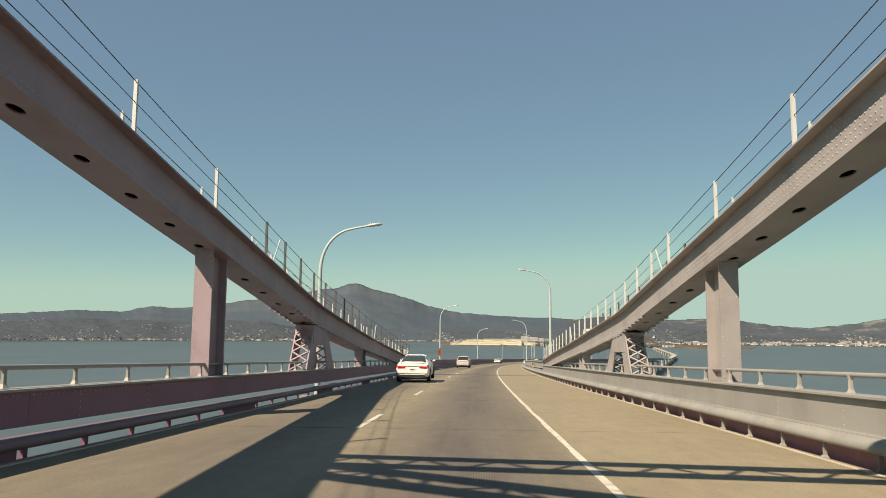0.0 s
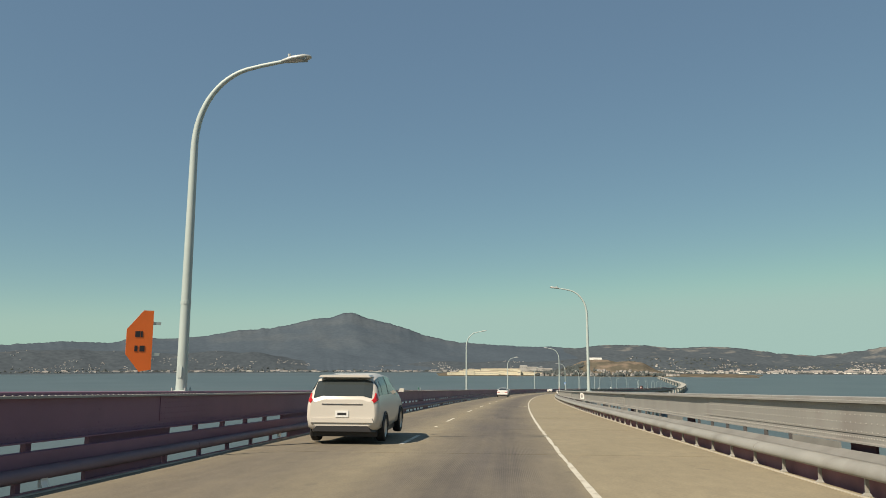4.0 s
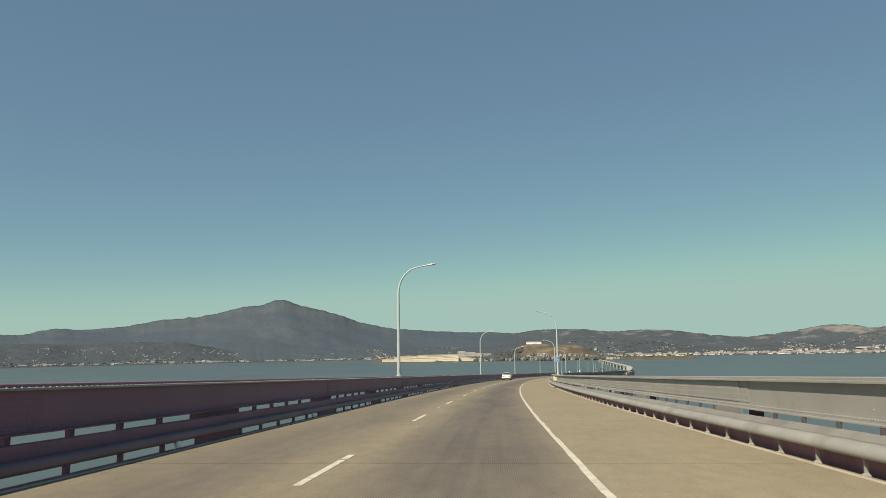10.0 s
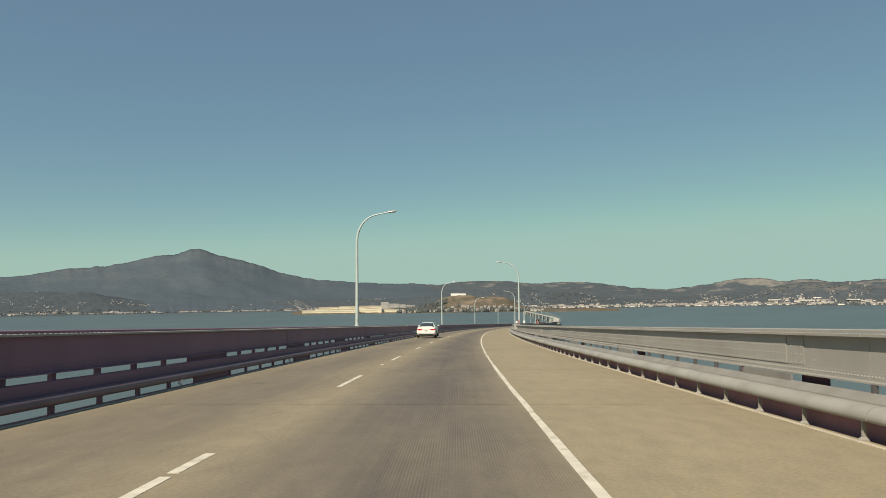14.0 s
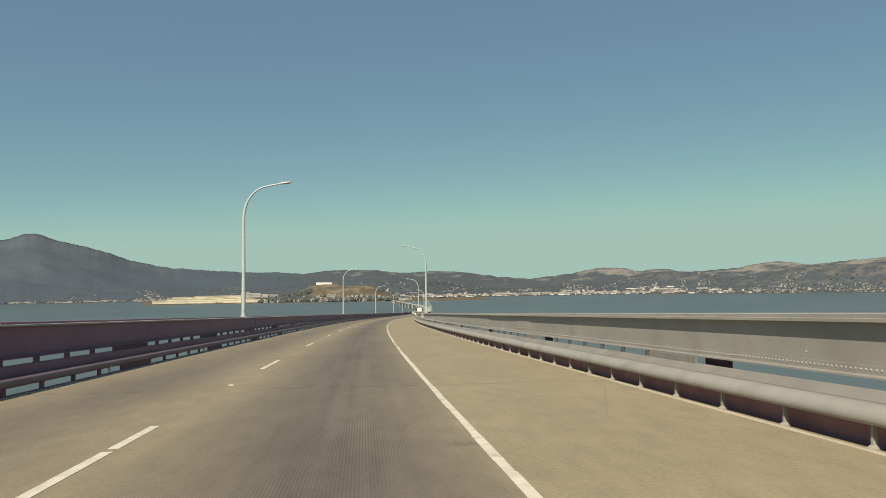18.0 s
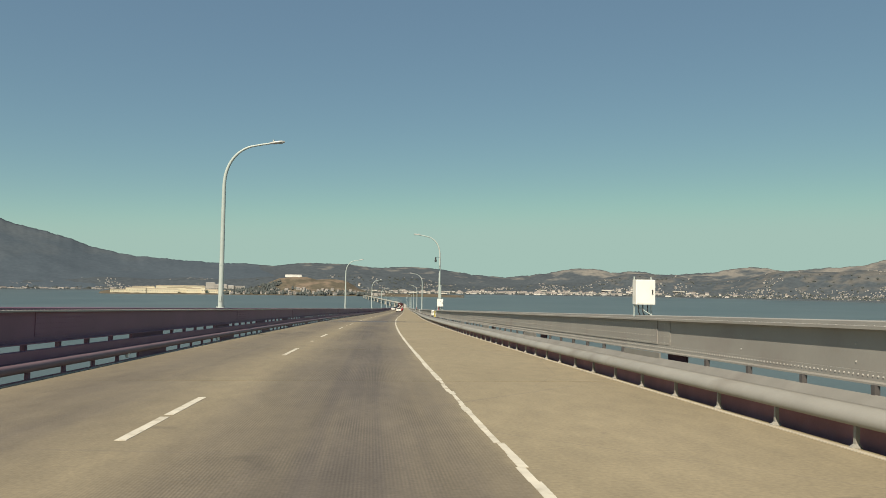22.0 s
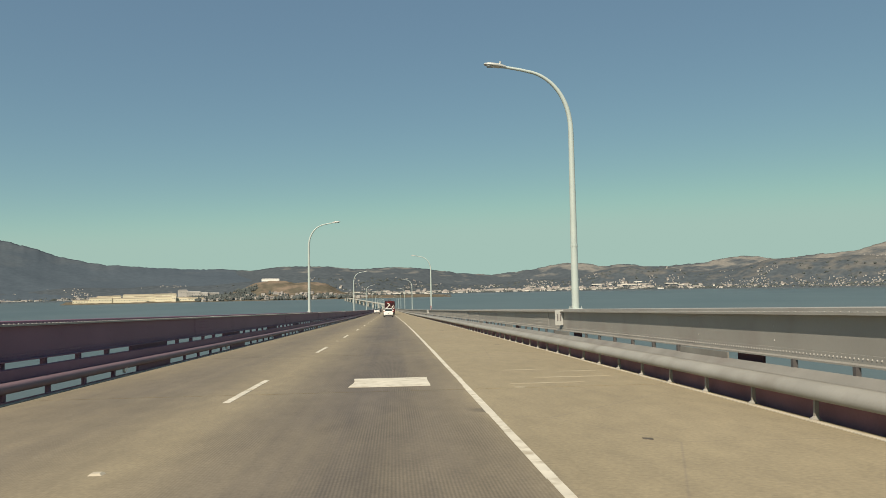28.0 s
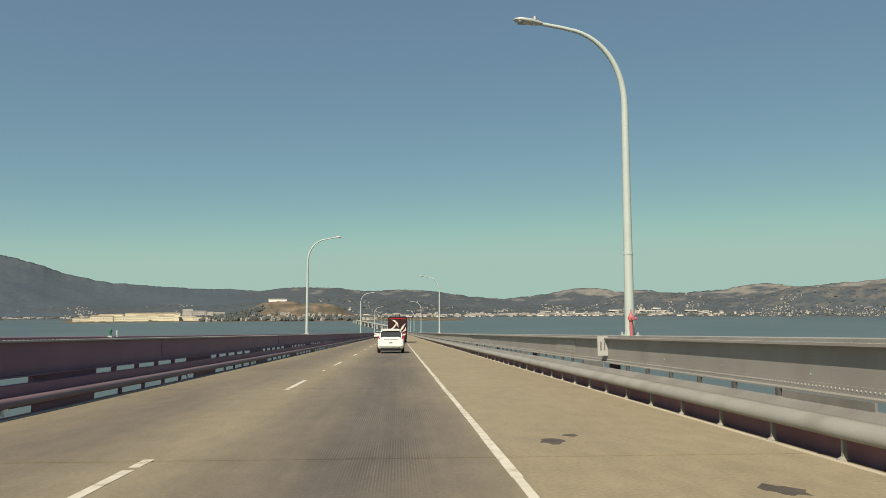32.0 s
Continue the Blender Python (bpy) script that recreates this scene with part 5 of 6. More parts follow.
SEDAN = [(0.00, 0.84, 0.42, 0.93, 0.70, 1.00), (0.04, 0.89, 0.34, 0.97, 0.73, 1.05), (0.18, 0.915, 0.27, 0.99, 0.74, 1.07), (0.62, 0.925, 0.22, 1.00, 0.71, 1.09), (1.22, 0.928, 0.20, 0.99, 0.62, 1.34),
         (1.70, 0.93, 0.20, 0.99, 0.585, 1.445), (2.30, 0.93, 0.20, 0.97, 0.60, 1.475), (2.90, 0.93, 0.20, 0.95, 0.60, 1.42), (3.45, 0.925, 0.20, 0.94, 0.63, 1.18), (3.85, 0.92, 0.21, 0.92, 0.66, 0.98),
         (4.40, 0.90, 0.23, 0.82, 0.62, 0.86), (4.72, 0.84, 0.27, 0.70, 0.56, 0.74), (4.86, 0.68, 0.36, 0.60, 0.45, 0.62)]
HATCH = [(0.00, 0.74, 0.38, 0.92, 0.60, 0.97), (0.04, 0.81, 0.30, 0.98, 0.66, 1.05), (0.15, 0.835, 0.25, 1.01, 0.655, 1.21), (0.36, 0.845, 0.22, 1.01, 0.63, 1.45), (0.80, 0.85, 0.20, 1.00, 0.62, 1.51),
         (1.50, 0.85, 0.19, 0.98, 0.63, 1.525), (2.20, 0.85, 0.19, 0.96, 0.63, 1.47), (2.80, 0.85, 0.19, 0.94, 0.66, 1.22), (3.30, 0.84, 0.20, 0.91, 0.68, 1.00), (3.70, 0.81, 0.22, 0.82, 0.60, 0.86), (3.97, 0.74, 0.30, 0.70, 0.50, 0.73), (4.05, 0.62, 0.38, 0.60, 0.40, 0.62)]
WAGON = [(y * 1.11, w * 1.065, zb + 0.05, zs + 0.07, wr * 1.08, zr * 1.09) for y, w, zb, zs, wr, zr in HATCH]
car("sedan", "white four-door sedan beside the sloping truss chord", stand(41.0, -3.2), CAR_WHITE, SEDAN)
car("sedan", "white four-door sedan on the open girder spans", stand(212.5, -3.4), CAR_WHITE, SEDAN)
car("sedan", "white four-door sedan standing in the inner lane", stand(366.0, -3.5), CAR_WHITE, SEDAN)
car("hatchback", "white hatchback with tall red tail lamps in the lane", stand(732.1, 0.27), CAR_WHITE, HATCH, True)
car("wagon", "champagne crossover wagon in the inner lane", stand(104.8, -3.2), CAR_SILVER, WAGON, True)
car("towed_car", "small red car hitched behind the motorhome", stand(774.7, 0.62), CAR_RED, HATCH, True)
car("dark_car", "dark car far ahead in the inner lane", stand(911.7, -3.5), CAR_DARK, WAGON, True)
car("white_car", "white car far ahead in the inner lane", stand(839.7, -3.45), CAR_WHITE, SEDAN)

rv = thing("motorhome", stand(780.7, 0.62), "large maroon and black motorhome with pale swoosh stripes", "motorhome")
rv_rings = []
for y, k in ((0.0, 0.95), (0.10, 1.0), (8.6, 1.0), (9.0, 0.93)):
    rv_rings.append([(x * k, y, z) for x, z in ((-1.15, 0.42), (1.15, 0.42), (1.25, 0.55), (1.25, 3.20), (1.12, 3.36), (-1.12, 3.36), (-1.25, 3.20), (-1.25, 0.55))])
Shape().loft(rv_rings).make("body", MAROON, rv)
Shape().box(-1.05, 1.05, -0.012, 0.04, 0.48, 1.30).make("rear_lower_panel", MAROON, rv)
for pts in (((-1.05, 1.45), (-0.55, 1.75), (-0.15, 2.25), (-0.05, 2.75), (-0.30, 2.35), (-0.70, 1.90), (-1.08, 1.70)),
            ((0.05, 1.35), (0.45, 1.80), (0.62, 2.35), (0.55, 2.05), (1.05, 2.55), (0.75, 1.85), (0.35, 1.42)),
            ((-0.75, 2.95), (-0.25, 2.55), (0.15, 1.95), (0.05, 2.55), (-0.35, 2.92)),
            ((0.55, 1.32), (1.10, 1.55), (1.10, 2.05), (0.85, 1.62))):
    Shape().loft([[(x, 0.03, z) for x, z in pts], [(x, -0.016, z) for x, z in pts]]).make("swoosh", COACH_PALE, rv, "pale painted swoosh")
Shape().box(-1.02, 1.02, -0.02, 0.05, 3.08, 3.16).make("marker_lights", TAIL, rv)
for sg in (-1, 1):
    Shape().box(sg * 0.98 - 0.09, sg * 0.98 + 0.09, -0.02, 0.05, 1.0, 1.28).make("tail_lamp", TAIL, rv)
    for y in (1.9, 7.6):
        wheel(rv, sg * 1.08, y, 0.46)
    for y in (1.2, 3.4, 5.6):
        Shape().box(sg * 1.245 - 0.02, sg * 1.245 + 0.02, y, y + 1.3, 1.9, 2.7).make("side_window", CAR_GLASS, rv)
Shape().box(-1.0, 1.0, 0.1, 8.4, 0.30, 0.60).make("chassis", BLACK, rv)
for y in (2.2, 5.8):
    Shape().loft([plan(3.35, y, y + 1.1, 0.38), plan(3.62, y + 0.1, y + 0.9, 0.32)]).make("roof_unit", BLACK, rv)
Shape().tube([(0, -1.9, 0.5), (0, 0.3, 0.55)], 0.06, 6).make("tow_bar", BLACK, rv)


# ---- fixtures along the girders ----
def mount(s, u=0.0, z=0.0, turn=0.0):
    """A pose on the girder; fixtures are scaled by 0.89 to fit the camera's view."""
    return stand(s, 0.89 * u + math.copysign(0.06, u), 1.3145 - (1.3145 - z) * 0.89 if z != 1.21 else (1.20 if u > 0 else 1.22), turn) @ Matrix.Diagonal((0.89, 0.89, 0.89, 1))


def letters(text, size, m, mat, parent, name="lettering"):
    cu = bpy.data.curves.new(name, "FONT")
    cu.body, cu.size, cu.extrude, cu.align_x, cu.align_y = text, size, 0.003, "CENTER", "CENTER"
    tmp = bpy.data.objects.new(name, cu)
    scene.collection.objects.link(tmp)
    bpy.context.view_layer.update()
    me = bpy.data.meshes.new_from_object(tmp.evaluated_get(bpy.context.evaluated_depsgraph_get()))
    bpy.data.objects.remove(tmp)
    me.materials.clear()
    me.materials.append(mat)
    ob = new(name, me)
    ob.parent = parent
    ob.matrix_local = m
    return ob


FACE = pose(0, 0, 0, 90, 0, 0)  # turns lettering upright, facing back along the road


LAMP_BAND = material("faded_sign_ink", (0.16, 0.15, 0.15), 0.6, vary=0.2)


def bay_sign(s, text, u=6.30, z=0.94):
    """A white number plate held off the girder, square to the traffic."""
    sg = thing("bay_sign", mount(s, u, z) @ Matrix.Diagonal((0.72, 1, 0.80, 1)) if text == "30" else mount(s, u, z), "white bay number sign fixed to the girder", "sign", "bay number signs")
    Shape().box(-0.14, 0.14, 0.0, 0.012, -0.26, 0.26).make("panel", WHITE if text != "-" else LAMP_HEAD, sg)
    Shape().box(-0.03, 0.22, 0.014, 0.05, -0.04, 0.04).make("bracket", STEEL, sg)
    if text not in ("", "-"):
        t = letters(text, 0.28, Matrix.Translation((0, -0.004, 0.0)) @ FACE @ Matrix.Diagonal((0.72, 1.25, 1, 1)), BLACK, sg, "number")
    else:
        for x in (-0.05, 0.05):
            Shape().box(x - 0.022, x + 0.022, -0.004, 0.002, -0.12, 0.12).make("dark_bar", LAMP_BAND, sg)


for s, text in ((62.6, "33"), (142.25, ""), (221.9, ""), (298.0, "30"), (383.5, "-"), (462.6, "-"), (542.5, "27"), (622.8, "-"), (702.2, "-")):
    bay_sign(s, text, u=6.09 if text == "27" else 6.30, z=0.84 if s == 142.25 else 0.76 if text == "30" else 0.94)


cover = thing("joint_cover", stand(542.75, 5.70, 0.66), "grey steel cover plate over the girder's expansion joint", "cover plate")
Shape().box(-0.09, 0.06, -0.30, 0.32, 0.0, 0.51).make("cover_plate", STEEL, cover)
Shape().box(-0.10, 0.07, -0.31, 0.33, 0.48, 0.505).make("drip_edge", STEEL, cover)


def hydrant(s):
    h = thing("standpipe", mount(s, 6.40 if s < 70 else 6.69, 1.21) @ Matrix.Diagonal((0.85, 0.85, 0.85, 1)), "red fire standpipe beside the street lamp", "fire standpipe", "fire standpipes")
    Shape().tube([(0, 0, 0), (0, 0, 0.03), (0, 0, 0.04), (0, 0, 0.45), (0, 0, 0.5)], [0.09, 0.09, 0.055, 0.055, 0.075], 10).make("riser", REDWRAP, h, smooth=False)
    Shape().tube([(0, 0, 0.5), (0, 0, 0.60), (0, 0, 0.66), (0, 0, 0.74)], [0.10, 0.10, 0.06, 0.03], 10).make("cap", REDWRAP, h)
    Shape().tube([(0, -0.02, 0.55), (0, -0.17, 0.55)], 0.045, 8).make("outlet", REDWRAP, h)
    Shape().tube([(0.02, 0, 0.55), (0.17, 0, 0.55)], 0.045, 8).make("outlet", REDWRAP, h)
    Shape().tube([(0, 0, 0.74), (0, 0, 0.82)], 0.018, 6).make("stem", REDWRAP, h)


for s in (61.8, 220.95, 381.95, 541.85, 701.05):
    hydrant(s)

def call_box(s, parent_label, post, closed):
    m = mount(s, 6.22, 0.50) @ Matrix.Diagonal((0.78 if closed else 0.64, 1, 1.1, 1))
    c = thing("call_box", m, parent_label, "call box", "emergency call boxes")
    case = Shape()
    if closed:
        case.box(-0.15, 0.13, 0.0, 0.24, 0.0, 0.50)
        Shape().loft([[(-0.135, y, 0.02), (0.115, y, 0.02), (0.115, y, 0.46), (-0.135, y, 0.46)] for y in (-0.014, 0.0)]).make("door", YELLOW, c)
        Shape().loft([[(x * k - 0.01, y, z) for x, y in ((-0.15, -0.03), (0.15, -0.03), (0.15, 0.25), (-0.15, 0.25))] for z, k in ((0.50, 1.0), (0.515, 1.0), (0.53, 0.9))]).make("lid", YELLOW, c)
        Shape().box(0.075, 0.10, -0.03, -0.014, 0.20, 0.30).make("door_handle", LAMP_HEAD, c)
        Shape().box(-0.10, 0.02, -0.018, -0.014, 0.30, 0.40).make("label_plate", WHITE, c)
    else:
        # an open-fronted case: back, sides, roof and floor round a recess
        for box in ((-0.15, -0.125, 0.0, 0.24, 0.0, 0.50), (0.105, 0.13, 0.02, 0.24, 0.0, 0.50), (-0.125, 0.105, 0.0, 0.24, 0.47, 0.50), (-0.125, 0.105, 0.0, 0.24, 0.0, 0.10), (-0.125, 0.105, 0.20, 0.24, 0.10, 0.47)):
            case.box(*box)
        Shape().box(0.085, 0.132, -0.012, 0.018, 0.0, 0.50).make("front_edge", WHITE, c, "faded white front edge")
        Shape().box(-0.10, 0.08, 0.10, 0.19, 0.16, 0.44).make("telephone", LAMP_HEAD, c, "grey telephone unit")
        Shape().tube([(-0.06, 0.08, 0.20), (-0.07, 0.06, 0.30), (-0.06, 0.08, 0.40)], 0.022, 6).make("receiver", BLACK, c)
    case.make("housing", YELLOW, c)
    Shape().box(-0.06, 0.06, 0.06, 0.18, -0.22, 0.0).make("bracket", DARK, c, "dark steel bracket under the box")
    Shape().box(0.13, 0.24, 0.05, 0.20, 0.15, 0.35).make("mount", STEEL, c)
    run = [at(post - 0.05, 5.90, 1.95), at(post - 0.10, 5.88, 1.75), at(post - 0.16, 5.80, 1.50), at(post - 0.14, 5.66, 1.28), at(post - 0.12, 5.62, 1.05),
           at(post * 0.7 + s * 0.3, 5.62, 0.88), at(post * 0.4 + s * 0.6, 5.62, 0.80), at(s + 0.15, 5.64, 0.80)]
    back = m.inverted()
    for shift in (0.0, 0.05):
        Shape().tube([back @ (p + Vector((0, 0, shift))) for p in run], 0.011, 6).make("conduit", CABLE, c, "dark flexible conduit", smooth=True)


call_box(300.8, "bright yellow emergency call box under the blue sign", 302.2, True)
call_box(79.8, "open yellow emergency call box beside a thin antenna post", 78.9, False)
call_box(540.0, "open yellow emergency call box beside the antenna post", 541.45, False)


def antenna_post(s, u=6.62, h=2.5):
    a = thing("antenna_post", mount(s, u, 1.21), "thin grey antenna post on the girder flange", "post", "antenna posts")
    Shape().tube([(0, 0, 0), (0, 0, 0.02), (0, 0, 0.03), (0, 0, h)], [0.12, 0.12, 0.055, 0.05], 8).make("pole", GALV, a, smooth=False)
    Shape().tube([(0, 0, h), (0, 0, h + 0.12), (0, 0, h + 0.16)], [0.065, 0.065, 0.03], 8).make("cap", LAMP_HEAD, a)
    Shape().tube([(0, 0, h + 0.16), (0, 0, h + 0.34)], 0.008, 5).make("whip", BLACK, a)
    Shape().box(-0.03, 0.05, -0.10, -0.04, 0.62, 0.85).make("junction_box", LAMP_HEAD, a)


antenna_post(78.9, 6.36, 2.12)
antenna_post(540.9, 6.85, 2.6)

sign = thing("call_box_sign", mount(301.1, 6.66, 3.28), "blue sign reading call box strapped to the lamp pole", "sign")
Shape().box(-0.30, 0.30, 0.0, 0.012, -0.38, 0.38).make("border", WHITE, sign)
Shape().box(-0.28, 0.28, -0.004, 0.002, -0.36, 0.36).make("panel", BLUE, sign)
letters("CALL", 0.20, Matrix.Translation((0, -0.008, 0.11)) @ FACE, WHITE, sign)
letters("BOX", 0.20, Matrix.Translation((0, -0.008, -0.09)) @ FACE, WHITE, sign)
for x, z, wd in ((-0.02, 0.27, 0.10), (-0.10, -0.26, 0.06), (0.09, -0.26, 0.08)):
    Shape().box(x - wd, x + wd, -0.008, -0.003, z - 0.022, z + 0.022).make("small_print", WHITE, sign)
Shape().box(-0.2, 0.2, 0.012, 0.10, -0.25, -0.21).make("strap", GALV, sign)
Shape().box(-0.2, 0.2, 0.012, 0.10, 0.21, 0.25).make("strap", GALV, sign)

osign = thing("roadwork_sign", mount(100.5, -6.66, 2.30, 38), "folded orange roadwork sign strapped to the lamp pole", "sign")
oct_pts = ((0.10, 0.62), (0.10, -0.62), (-0.14, -0.66), (-0.42, -0.30), (-0.42, 0.22), (-0.10, 0.62))
Shape().loft([[(x, 0.0, z) for x, z in oct_pts], [(x, 0.012, z) for x, z in oct_pts]]).make("panel", ORANGE, osign)
for x, z, wd in ((-0.20, 0.12, 0.05), (-0.12, 0.12, 0.02), (-0.22, -0.18, 0.03), (-0.10, -0.18, 0.05)):
    Shape().box(x - wd, x + wd, -0.006, 0.002, z - 0.06, z + 0.06).make("dark_bar", BLACK, osign)
for z in (-0.3, 0.35):
    Shape().box(0.0, 0.26, 0.012, 0.03, z - 0.03, z + 0.03).make("strap", GALV, osign)


def cabinet(s, u, h, marked, size=1.0):
    c = thing("control_cabinet", mount(s, u, 1.21) @ Matrix.Diagonal((size, size, size, 1)), "white metal control cabinet on a braced stand", "cabinet", "control cabinets")
    Shape().box(-0.34, 0.34, 0.0, 0.32, h, h + 0.85).make("housing", WHITE, c)
    Shape().box(-0.31, 0.31, -0.015, 0.0, h + 0.03, h + 0.82).make("door", WHITE, c)
    Shape().box(0.22, 0.26, -0.035, -0.01, h + 0.35, h + 0.50).make("latch", BLACK, c)
    for x in (-0.30, 0.30):
        Shape().tube([(x, 0.28, 0.0), (x, 0.28, h + 0.95)], 0.022, 6).make("leg", GALV, c)
    Shape().tube([(-0.3, 0.28, h), (0.3, -0.05, 0.0)], 0.018, 5).make("brace", GALV, c)
    for x in (-0.2, -0.05, 0.12):
        Shape().tube([(x, 0.12, h), (x, 0.12, h * 0.4), (x + 0.1, 0.2, 0.02)], 0.02, 6).make("conduit", BLACK, c)
    if marked:
        Shape().box(-0.02, 0.06, -0.020, -0.014, h + 0.60, h + 0.64).make("name_plate", BLACK, c)
        Shape().box(-0.30, -0.12, -0.018, -0.014, h + 0.735, h + 0.745).make("seam", STEEL, c)


cabinet(540.2, 6.75, 0.44, True, 0.93)
cabinet(483.5, 6.70, 0.42, False, 0.66)
cam_unit = thing("pole_camera", mount(541.4, 6.68, 0), "black dome camera hung from the lamp pole", "camera")
Shape().tube([(0, 0, 7.0), (-0.42, 0, 7.02)], 0.025, 6).make("arm", BLACK, cam_unit)
Shape().tube([(-0.42, 0, 7.04), (-0.42, 0, 6.90), (-0.42, 0, 6.72), (-0.42, 0, 6.60), (-0.42, 0, 6.48)], [0.06, 0.07, 0.10, 0.14, 0.06], 10).make("dome", BLACK, cam_unit)
bar = thing("cross_arm", mount(220.7, 6.68, 4.1), "short dark cross arm clamped on the lamp pole", "bracket")
Shape().box(-0.55, 0.6, -0.16, -0.12, -0.02, 0.02).make("bar", LAMP_HEAD, bar)

valve = thing("valve_stand", stand(298.8, 6.42, 1.237) @ Matrix.Diagonal((0.6, 0.6, 0.6, 1)), "small pale pipe stand with a valve on the girder flange", "stand")
Shape().box(-0.22, 0.22, -0.12, 0.12, 0.0, 0.025).make("base_plate", GALV, valve)
for x, h in ((-0.15, 0.46), (0.13, 0.36)):
    Shape().tube([(x, 0, 0.02), (x, 0, h)], 0.030, 8).make("post", POST_PAINT, valve)
    Shape().tube([(x, 0, h), (x, 0, h + 0.03), (x, 0, h + 0.05)], [0.048, 0.048, 0.02], 8).make("cap", POST_PAINT, valve)
Shape().tube([(-0.15, 0, 0.30), (0.13, 0, 0.30)], 0.022, 6).make("cross_pipe", POST_PAINT, valve)
Shape().tube([(0.13, 0, 0.10), (0.22, 0, 0.24)], 0.016, 6).make("lever", POST_PAINT, valve)

# white pipe stand at the end of the chord, and small lights on the girder
st = thing("pipe_stand", mount(60.2, -6.55, 1.30), "white welded pipe stand with valves at the chord's end", "stand")
for x in (-0.30, 0.30):
    for y in (-1.5, -0.8, 0.0, 0.9, 1.6):
        Shape().tube([(x, y, -0.05), (x, y, 0.85)], 0.045, 6).make("post", WHITE, st)
    Shape().tube([(x, -1.6, 0.85), (x, 1.7, 0.85)], 0.045, 6).make("rail", WHITE, st)
    Shape().tube([(x, -1.6, 0.40), (x, 0.1, 0.40)], 0.035, 6).make("rail", WHITE, st)
for y in (-1.2, -0.4):
    Shape().tube([(0, y, -0.05), (0, y, 0.95), (0.1, y + 0.05, 1.2)], 0.03, 6).make("valve_stem", BLACK, st)


def nav_light(s, side=-1):
    n = thing("navigation_light", mount(s, side * 6.55, 1.21) @ Matrix.Diagonal((0.65, 0.65, 0.65, 1)), "small navigation lantern on the girder flange", "lantern", "navigation lanterns")
    Shape().box(-0.10, 0.10, -0.10, 0.10, 0.0, 0.06).make("base", GALV, n)
    Shape().tube([(0, 0, 0.06), (0, 0, 0.18), (0, 0, 0.19), (0, 0, 0.30), (0, 0, 0.36)], [0.05, 0.05, 0.08, 0.08, 0.02], 8).make("lantern", GREEN, n)
    Shape().tube([(0.18, 0.25, 0.0), (0.18, 0.25, 0.26)], 0.05, 6).make("junction_post", GALV, n)


for s in (139.6, 216.9, 290.1, 370.7, 612.6, 702.1):
    nav_light(s)

# small white plates added on the inner rail for its sunlit spots, one for every bay
def rail_plate(s):
    r = thing("rail_reflector", stand(s, -5.22, 0.10), "small white plate added for a sunlit spot on the rail post", "reflector", "rail reflectors")
    Shape().loft([[(x, y, z) for x, z in ((0.03, -0.05), (0.005, 0.03), (0.02, 0.10), (-0.03, 0.10), (-0.03, -0.05))] for y in (-0.07, 0.07)]).make("plate", WHITE, r)
    Shape().box(-0.06, -0.03, -0.03, 0.03, -0.03, 0.06).make("bracket", GALV, r)


for e in bays(62.0, 780.0, 0):
    rail_plate(e - 1.75)

# oil stains and scrapes on the deck
OIL = material("old_oil_stain", (0.075, 0.062, 0.048), 0.75, vary=0.3, scale=2.0)
SCRAPE = material("pale_scrape", (0.30, 0.265, 0.19), 0.85, vary=0.2, scale=3.0)
marks = setting("deck_marks", "dark oil stains and pale scrapes on the concrete deck", "road stains")
rk = random.Random(21)


def blotch(s, u, ls, lu, mat, name):
    c = at(s, u, 0.003)
    n = 14
    ring = []
    for k in range(n):
        a = 2 * math.pi * k / n
        q = 0.6 + 0.55 * rk.random()
        ring.append((s + ls * q * math.sin(a), u + lu * q * math.cos(a)))
    Shape().loft([[at(a, b, 0.0) for a, b in ring], [at(s + (a - s) * 0.97, u + (b - u) * 0.97, 0.003) for a, b in ring]]).make(name, mat, marks)


for s, u, ls, lu in ((690.0, 3.55, 0.34, 0.28), (690.6, 3.95, 0.26, 0.18), (689.6, 3.15, 0.18, 0.14), (693.5, 2.6, 0.25, 0.16), (694.0, 2.95, 0.14, 0.10), (607.6, 3.1, 0.07, 0.06), (467.4, -3.9, 0.22, 0.16),
                     (647.0, 4.5, 0.2, 0.18), (646.2, 3.7, 0.12, 0.2), (626.8, 4.3, 0.10, 0.12), (133.5, -2.6, 0.12, 0.14), (218.0, -3.4, 0.6, 0.12)):
    blotch(s, u, ls, lu, OIL, "oil_stain")
for s, u, ls, lu in ((613.2, 3.2, 0.05, 0.8), (614.2, 3.9, 0.06, 0.7), (615.4, 4.4, 0.05, 0.5), (612.6, 2.7, 0.12, 0.10), (616.0, 3.4, 0.04, 0.5), (650.4, 3.0, 0.03, 0.9)):
    blotch(s, u, ls, lu, SCRAPE, "scrape")

# litter on the deck
# a dark clump of uncertain make, built from short bent strips
lit = thing("road_debris", stand(285.6, 5.14, 0.0) @ Matrix.Diagonal((0.5, 0.5, 0.8, 1)), "small dark clump of debris lying by the rail", "debris")
rr = random.Random(4)
ds = Shape()
for i in range(9):
    x, y = rr.uniform(-0.15, 0.15), rr.uniform(-0.6, 0.6)
    ds.tube([(x, y, 0.02), (x + rr.uniform(-0.15, 0.15), y + 0.15, rr.uniform(0.05, 0.14)), (x + rr.uniform(-0.2, 0.2), y + 0.35, 0.02)], 0.03, 5)
ds.make("strip", BLACK, lit)


